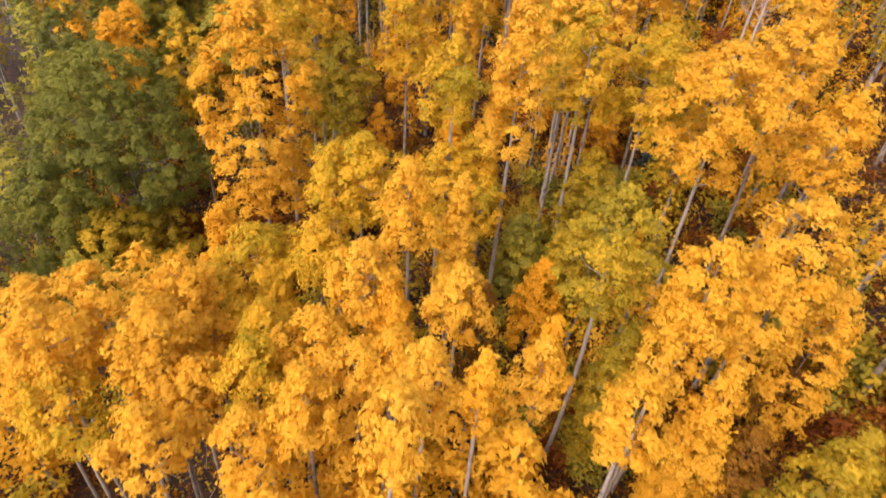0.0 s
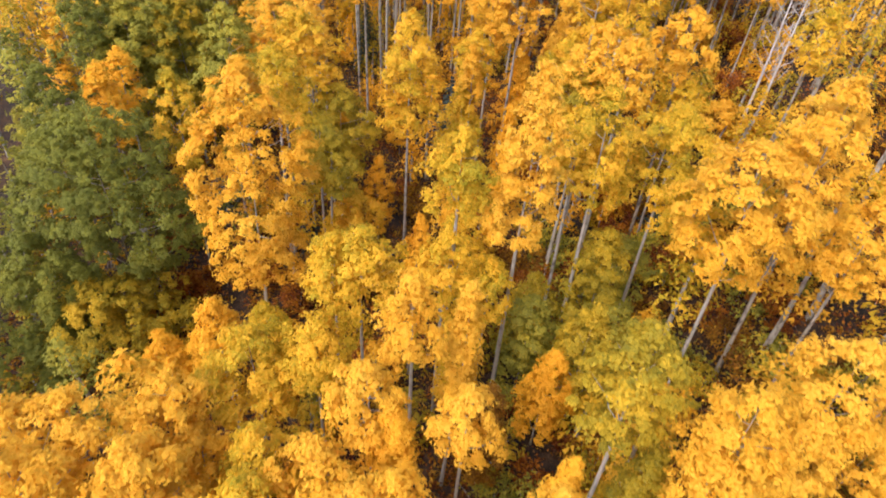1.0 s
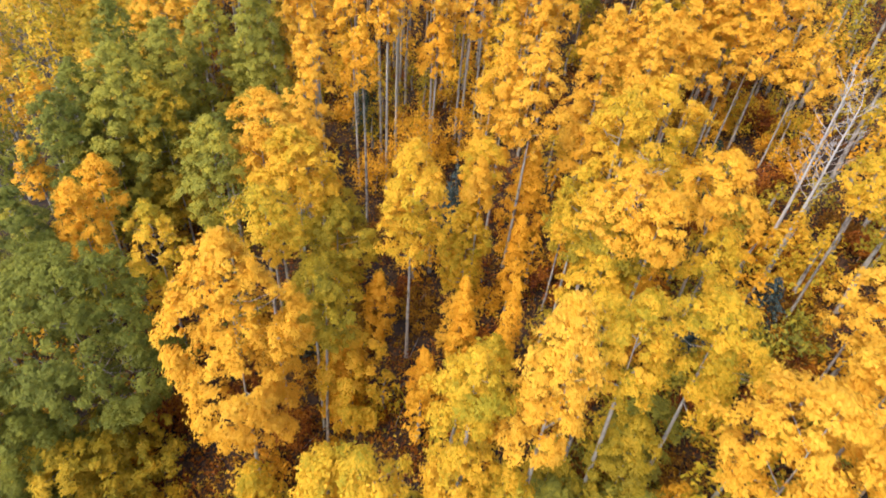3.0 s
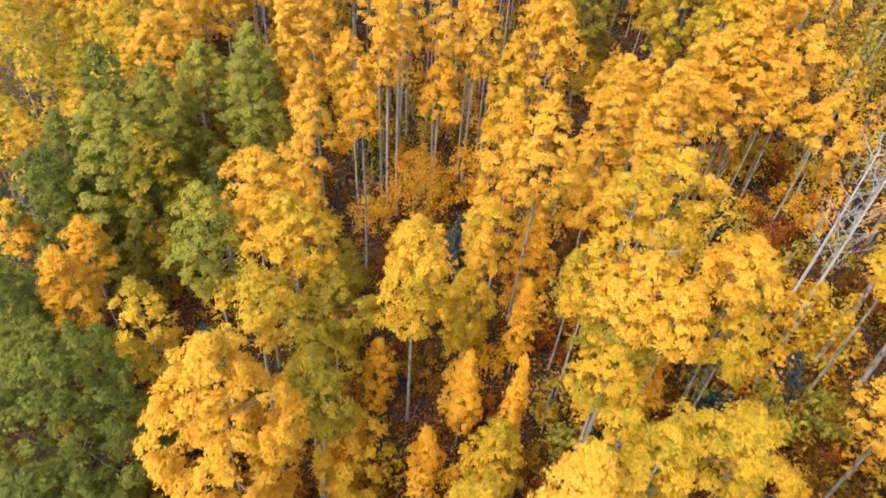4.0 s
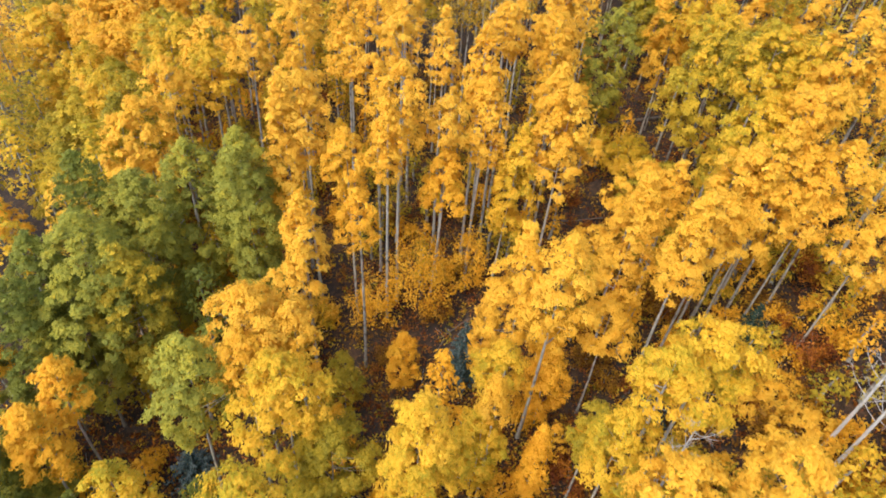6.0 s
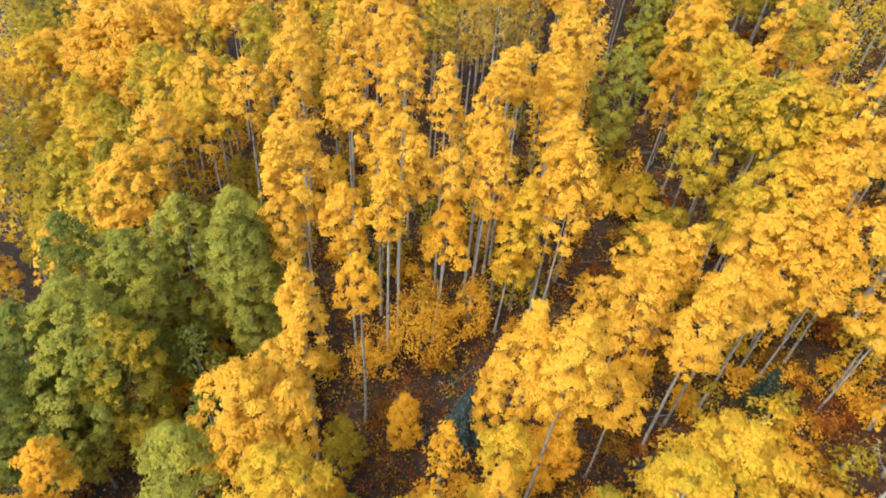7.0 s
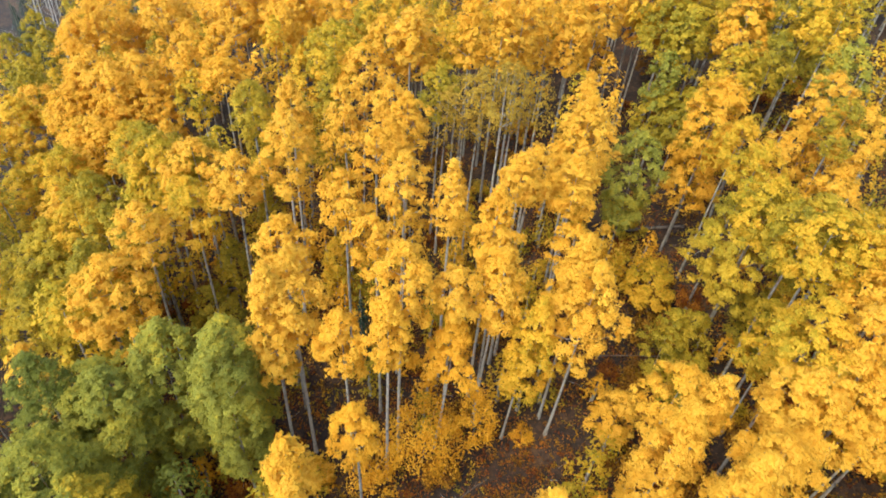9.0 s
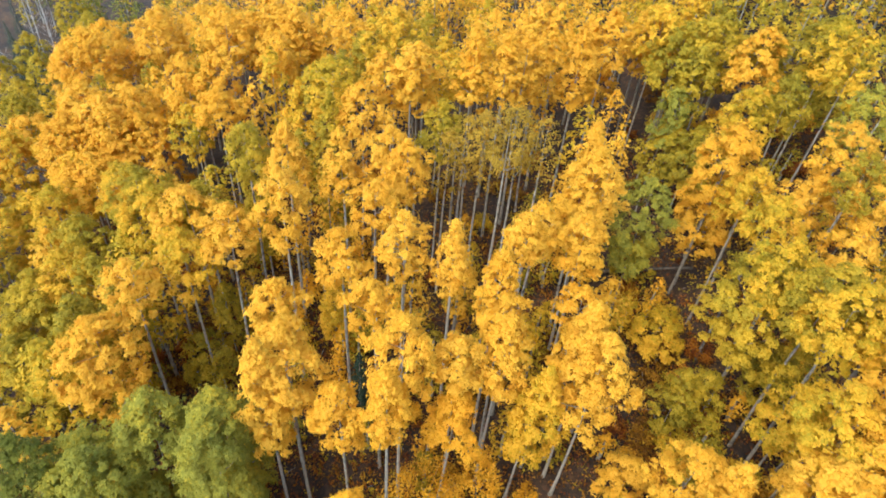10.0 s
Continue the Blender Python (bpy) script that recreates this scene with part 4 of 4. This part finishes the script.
# ---- shrubs ----
def shrub(x, y, h, r, leaves, words, seed):
    rng = np.random.default_rng(seed)
    root = new("shrub")
    root.matrix_basis = pose(x, y, ground_z(x, y))
    tagged(root, label=words, category="shrub", group="understorey shrubs")
    # loose sprays at the ends of the stems, with gaps between them
    k = int(16 + 7 * r * h)
    th, u = rng.uniform(0, 6.283, k), rng.uniform(0.12, 1, k) ** 0.8
    lump = 1 + 0.3 * np.sin(3 * th + seed) * np.cos(5 * u + seed)
    rad = r * np.sqrt(np.clip(1 - (u - 0.4) ** 2 * 1.9, 0.05, 1)) * rng.uniform(0.25, 1, k) ** 0.5 * lump
    spray = np.stack([np.cos(th) * rad, np.sin(th) * rad, h * u * rng.uniform(0.85, 1.1, k)], 1)
    who = np.repeat(np.arange(k), rng.integers(18, 46, k))
    n = len(who)
    c = spray[who] + rng.normal(0, 1, (n, 3)) * (0.10 + 0.07 * r) * np.array([1, 1, 0.8])
    c[:, 2] = np.maximum(c[:, 2], 0.05)
    nm = unit(c * np.array([0.3, 0.3, 0]) + np.array([0, 0, 0.7]) + 0.5 * rng.normal(size=(n, 3)))
    v, f = leaf_cards(c, nm, 0.17, 0.12, rng)
    patch = rng.uniform(0.2, 0.95, k)[who] + rng.normal(0, 0.08, n)
    mesh_object("foliage", v, f, LEAVES[leaves], root, np.repeat(patch, 3))
    for k in range(3):
        a, e = k * 1.26 + rng.uniform(-0.4, 0.4), rng.uniform(0.3, 0.75) * r
        tip = np.array([math.cos(a) * e, math.sin(a) * e, h * rng.uniform(0.75, 1.08)])
        mesh_object("stem", *tube([(0, 0, -0.1), tip * (0.3, 0.3, 0.5), tip], [0.022, 0.016, 0.006], 4), GREY_AND_SHADED_BARK, root)
    return root


SHRUB_LOOKS = [
    ("rust", "low rust-red shrub with small dry leaves"),
    ("orange", "bushy orange-yellow shrub on the forest floor"),
    ("brown", "brown-leaved shrub with thin bare stems"),
    ("golden", "small golden-yellow shrub among leaf litter"),
    ("mixed", "yellow and olive shrub under aspens"),
    ("rust", "spreading reddish-brown shrub under aspens"),
    ("brown", "low orange-brown shrub on the slope"),
]
shrub(-4.2, 51.9, 6.0, 2.5, "orange", "large round orange-yellow bush beside pale trunks", 41)
shrub(19.6, 45.4, 2.3, 1.7, "orange", "round orange-yellow bush on the slope", 42)
shrub(11.0, 66.6, 3.2, 2.1, "mixed", "broad yellow and olive bush beside a fallen log", 43)
shrub(-7.2, 50.4, 4.2, 1.6, "orange", "loose orange-yellow bush between pale trunks", 45)
shrub(-0.8, 53.2, 5.4, 1.4, "orange", "round orange-yellow bush beside pale trunks", 44)

shrub(17.3, 46.2, 1.4, 1.3, "orange", "bushy orange-yellow shrub on the slope", 60)
shrub(18.2, 43.4, 1.7, 1.5, "rust", "spreading rust-red shrub on the slope", 61)
shrub(17.2, 35.4, 1.7, 1.5, "orange", "bushy orange-yellow shrub on the slope", 62)
shrub(18.3, 34.4, 1.4, 1.3, "orange", "bushy orange-yellow shrub on the slope", 63)
shrub(16.0, 33.6, 1.5, 1.4, "rust", "spreading rust-red shrub on the slope", 64)
shrub(17.0, 43.1, 1.3, 1.2, "orange", "bushy orange-yellow shrub on the slope", 65)
shrub(14.7, 33.4, 1.4, 1.3, "orange", "bushy orange-yellow shrub on the slope", 66)
shrub(13.5, 33.7, 1.2, 1.1, "rust", "spreading rust-red shrub on the slope", 67)


def scatter_shrubs():
    rnd, made = random.Random(9), {}
    for k in range(290):
        y = 10 + 85 * rnd.random() ** 0.8 if k % 4 else rnd.uniform(28, 62)
        x = -1 + (2 * rnd.random() - 1) * (0.33 * y + 7) if k % 4 else rnd.uniform(8, 22)
        which = rnd.choice((0, 0, 1, 1, 2, 2, 3, 4, 5, 5, 6))
        s = rnd.uniform(0.7, 1.35)
        if (x + 3) ** 2 + (y - 46.5) ** 2 < 9:
            continue
        if which not in made:
            made[which] = shrub(x, y, 0.9 + 0.12 * which, 0.75 + 0.06 * which, *SHRUB_LOOKS[which], which + 2)
        else:
            copy_thing(made[which], Matrix.LocRotScale((x, y, ground_z(x, y)), Euler((0, 0, rnd.uniform(0, 6.28))), (s, s, s * rnd.uniform(0.8, 1.2))))


scatter_shrubs()


def shade_shrubs():
    """Low shrubs in the shade of the slope's trees."""
    rnd, made = random.Random(14), {}
    looks = [("rust", "dark rust-red shrub in the shade of aspens"), ("green", "leafy green shrub in the shade of aspens"), ("brown", "brown-leaved shrub in the shade of aspens"), ("olive", "olive-green shrub in the shade of aspens")]
    for k in range(90):
        x, y, which = rnd.uniform(2, 17), rnd.uniform(11, 31), rnd.choice((0, 1, 1, 2, 3))
        s = rnd.uniform(0.8, 1.5)
        if which not in made:
            made[which] = shrub(x, y, 1.2, 1.0, *looks[which], which + 31)
        else:
            copy_thing(made[which], Matrix.LocRotScale((x, y, ground_z(x, y)), Euler((0, 0, rnd.uniform(0, 6.28))), (s, s, s * rnd.uniform(0.8, 1.3))))


shade_shrubs()


# ---- fallen logs ----
def fallen_log(a, b, thick, words):
    pa, pb = Vector((*a, ground_z(*a) + thick * 0.7)), Vector((*b, ground_z(*b) + thick * 0.7))
    root = new("fallen_log")
    root.matrix_basis = Matrix.Translation((pa + pb) / 2)
    tagged(root, label=words, category="log", group="fallen logs")
    h = np.array(pb - pa) / 2
    s = np.linspace(-1, 1, 8)
    path = s[:, None] * h + np.stack([0 * s, 0.05 * np.sin(3 * s), 0.03 * np.cos(4 * s)], 1)
    mesh_object("stem", *tube(path, thick * (1 - 0.25 * (s + 1) / 2), 8), LOG_WOOD, root)
    for k in (2, 4, 5):
        p = path[k]
        mesh_object("branch_stub", *tube([p, p + (0.1 * k - 0.4, 0.25, 0.3)], [thick * 0.3, thick * 0.15], 5), LOG_WOOD, root)


fallen_log((9.8, 73.2), (16.3, 71.6), 0.17, "dark fallen aspen log on the slope")
fallen_log((6.8, 60.0), (12.3, 58.8), 0.07, "thin fallen pole in leaf litter")
fallen_log((-3.6, 31.2), (-2.4, 31.8), 0.08, "short fallen stick in leaf litter")
fallen_log((-2.6, 48.6), (0.2, 50.6), 0.05, "thin grey fallen stem in the clearing")
fallen_log((-6.2, 47.0), (-4.9, 49.2), 0.06, "thin grey fallen stem leaning in shrubs")


# ---- undergrowth and fallen leaves ----
def floor_points(rng, n, y0, y1):
    y = rng.uniform(y0, y1, n)
    x = -1 + rng.uniform(-1, 1, n) * (0.34 * y + 15)
    z = np.array([ground_z(a, b) + 0.22 * noise.noise((a * 0.3, b * 0.3, 0)) + 0.10 * noise.noise((a * 0.9, b * 0.9, 4)) - 0.05 for a, b in zip(x, y)])
    return np.stack([x, y, z], 1)


def undergrowth(name, leaves, count, per, high, label, seed):
    rng = np.random.default_rng(seed)
    p = floor_points(rng, count, -4, 92)
    keep = np.array([noise.noise((a * 0.16, b * 0.16, seed)) for a, b, _ in p]) + rng.normal(0, 0.12, count) > -0.16
    p = p[keep]
    who = np.repeat(np.arange(len(p)), per)
    n = len(who)
    size = rng.uniform(0.5, 1.3, len(p))[who]
    off = rng.normal(0, 0.22, (n, 3)) * size[:, None]
    off[:, 2] = np.abs(rng.normal(0.5, 0.3, n)) * high * size
    nm = unit(np.array([0, 0, 0.8]) + 0.6 * rng.normal(size=(n, 3)))
    v, f = leaf_cards(p[who] + off, nm, 0.17, 0.13, rng)
    tone = np.clip(rng.uniform(0.1, 0.9, len(p))[who] + rng.normal(0, 0.1, n), 0, 1)
    tagged(mesh_object(name, v, f, LEAVES[leaves], None, np.repeat(tone, 3)), label=label, category="undergrowth", kind="stuff")


undergrowth("undergrowth", "rust", 19000, 10, 0.6, "rust-red and brown low plants covering the forest floor", 3)
undergrowth("undergrowth", "brown", 16000, 10, 0.6, "orange-brown low plants between the trunks", 11)
undergrowth("undergrowth", "mixed", 6000, 10, 0.5, "yellow and olive low plants between the trunks", 23)


def fallen_leaves():
    rng = np.random.default_rng(77)
    p = floor_points(rng, 52000, -4, 88)
    p[:, 2] += 0.03
    nm = unit(np.array([0, 0, 1.0]) + 0.3 * rng.normal(size=p.shape))
    v, f = leaf_cards(p, nm, 0.12, 0.10, rng)
    tagged(mesh_object("fallen_leaves", v, f, LEAVES["litter"], None, np.repeat(rng.uniform(0.0, 0.7, len(p)), 3)),
           label="scattered rust, tan and yellow fallen leaves", category="leaf litter", kind="stuff")


fallen_leaves()


def twigs():
    rng = np.random.default_rng(5)
    pieces = []
    for x, y, z in floor_points(rng, 420, 12, 80):
        a, ln = rng.uniform(0, 6.28), rng.uniform(0.4, 1.7)
        d = np.array([math.cos(a), math.sin(a), 0]) * ln
        z2 = ground_z(x + d[0], y + d[1]) - ground_z(x, y)
        pieces.append(tube([(x, y, z + 0.06), (x + d[0] / 2, y + d[1] / 2, z + 0.13 + z2 / 2), (x + d[0], y + d[1], z + z2 + 0.08)], [0.02, 0.016, 0.007], 4))
    tagged(mesh_object("fallen_twigs", *joined(pieces), DEAD_WOOD), label="grey fallen twigs and sticks on leaf litter", category="twigs", kind="stuff")


twigs()
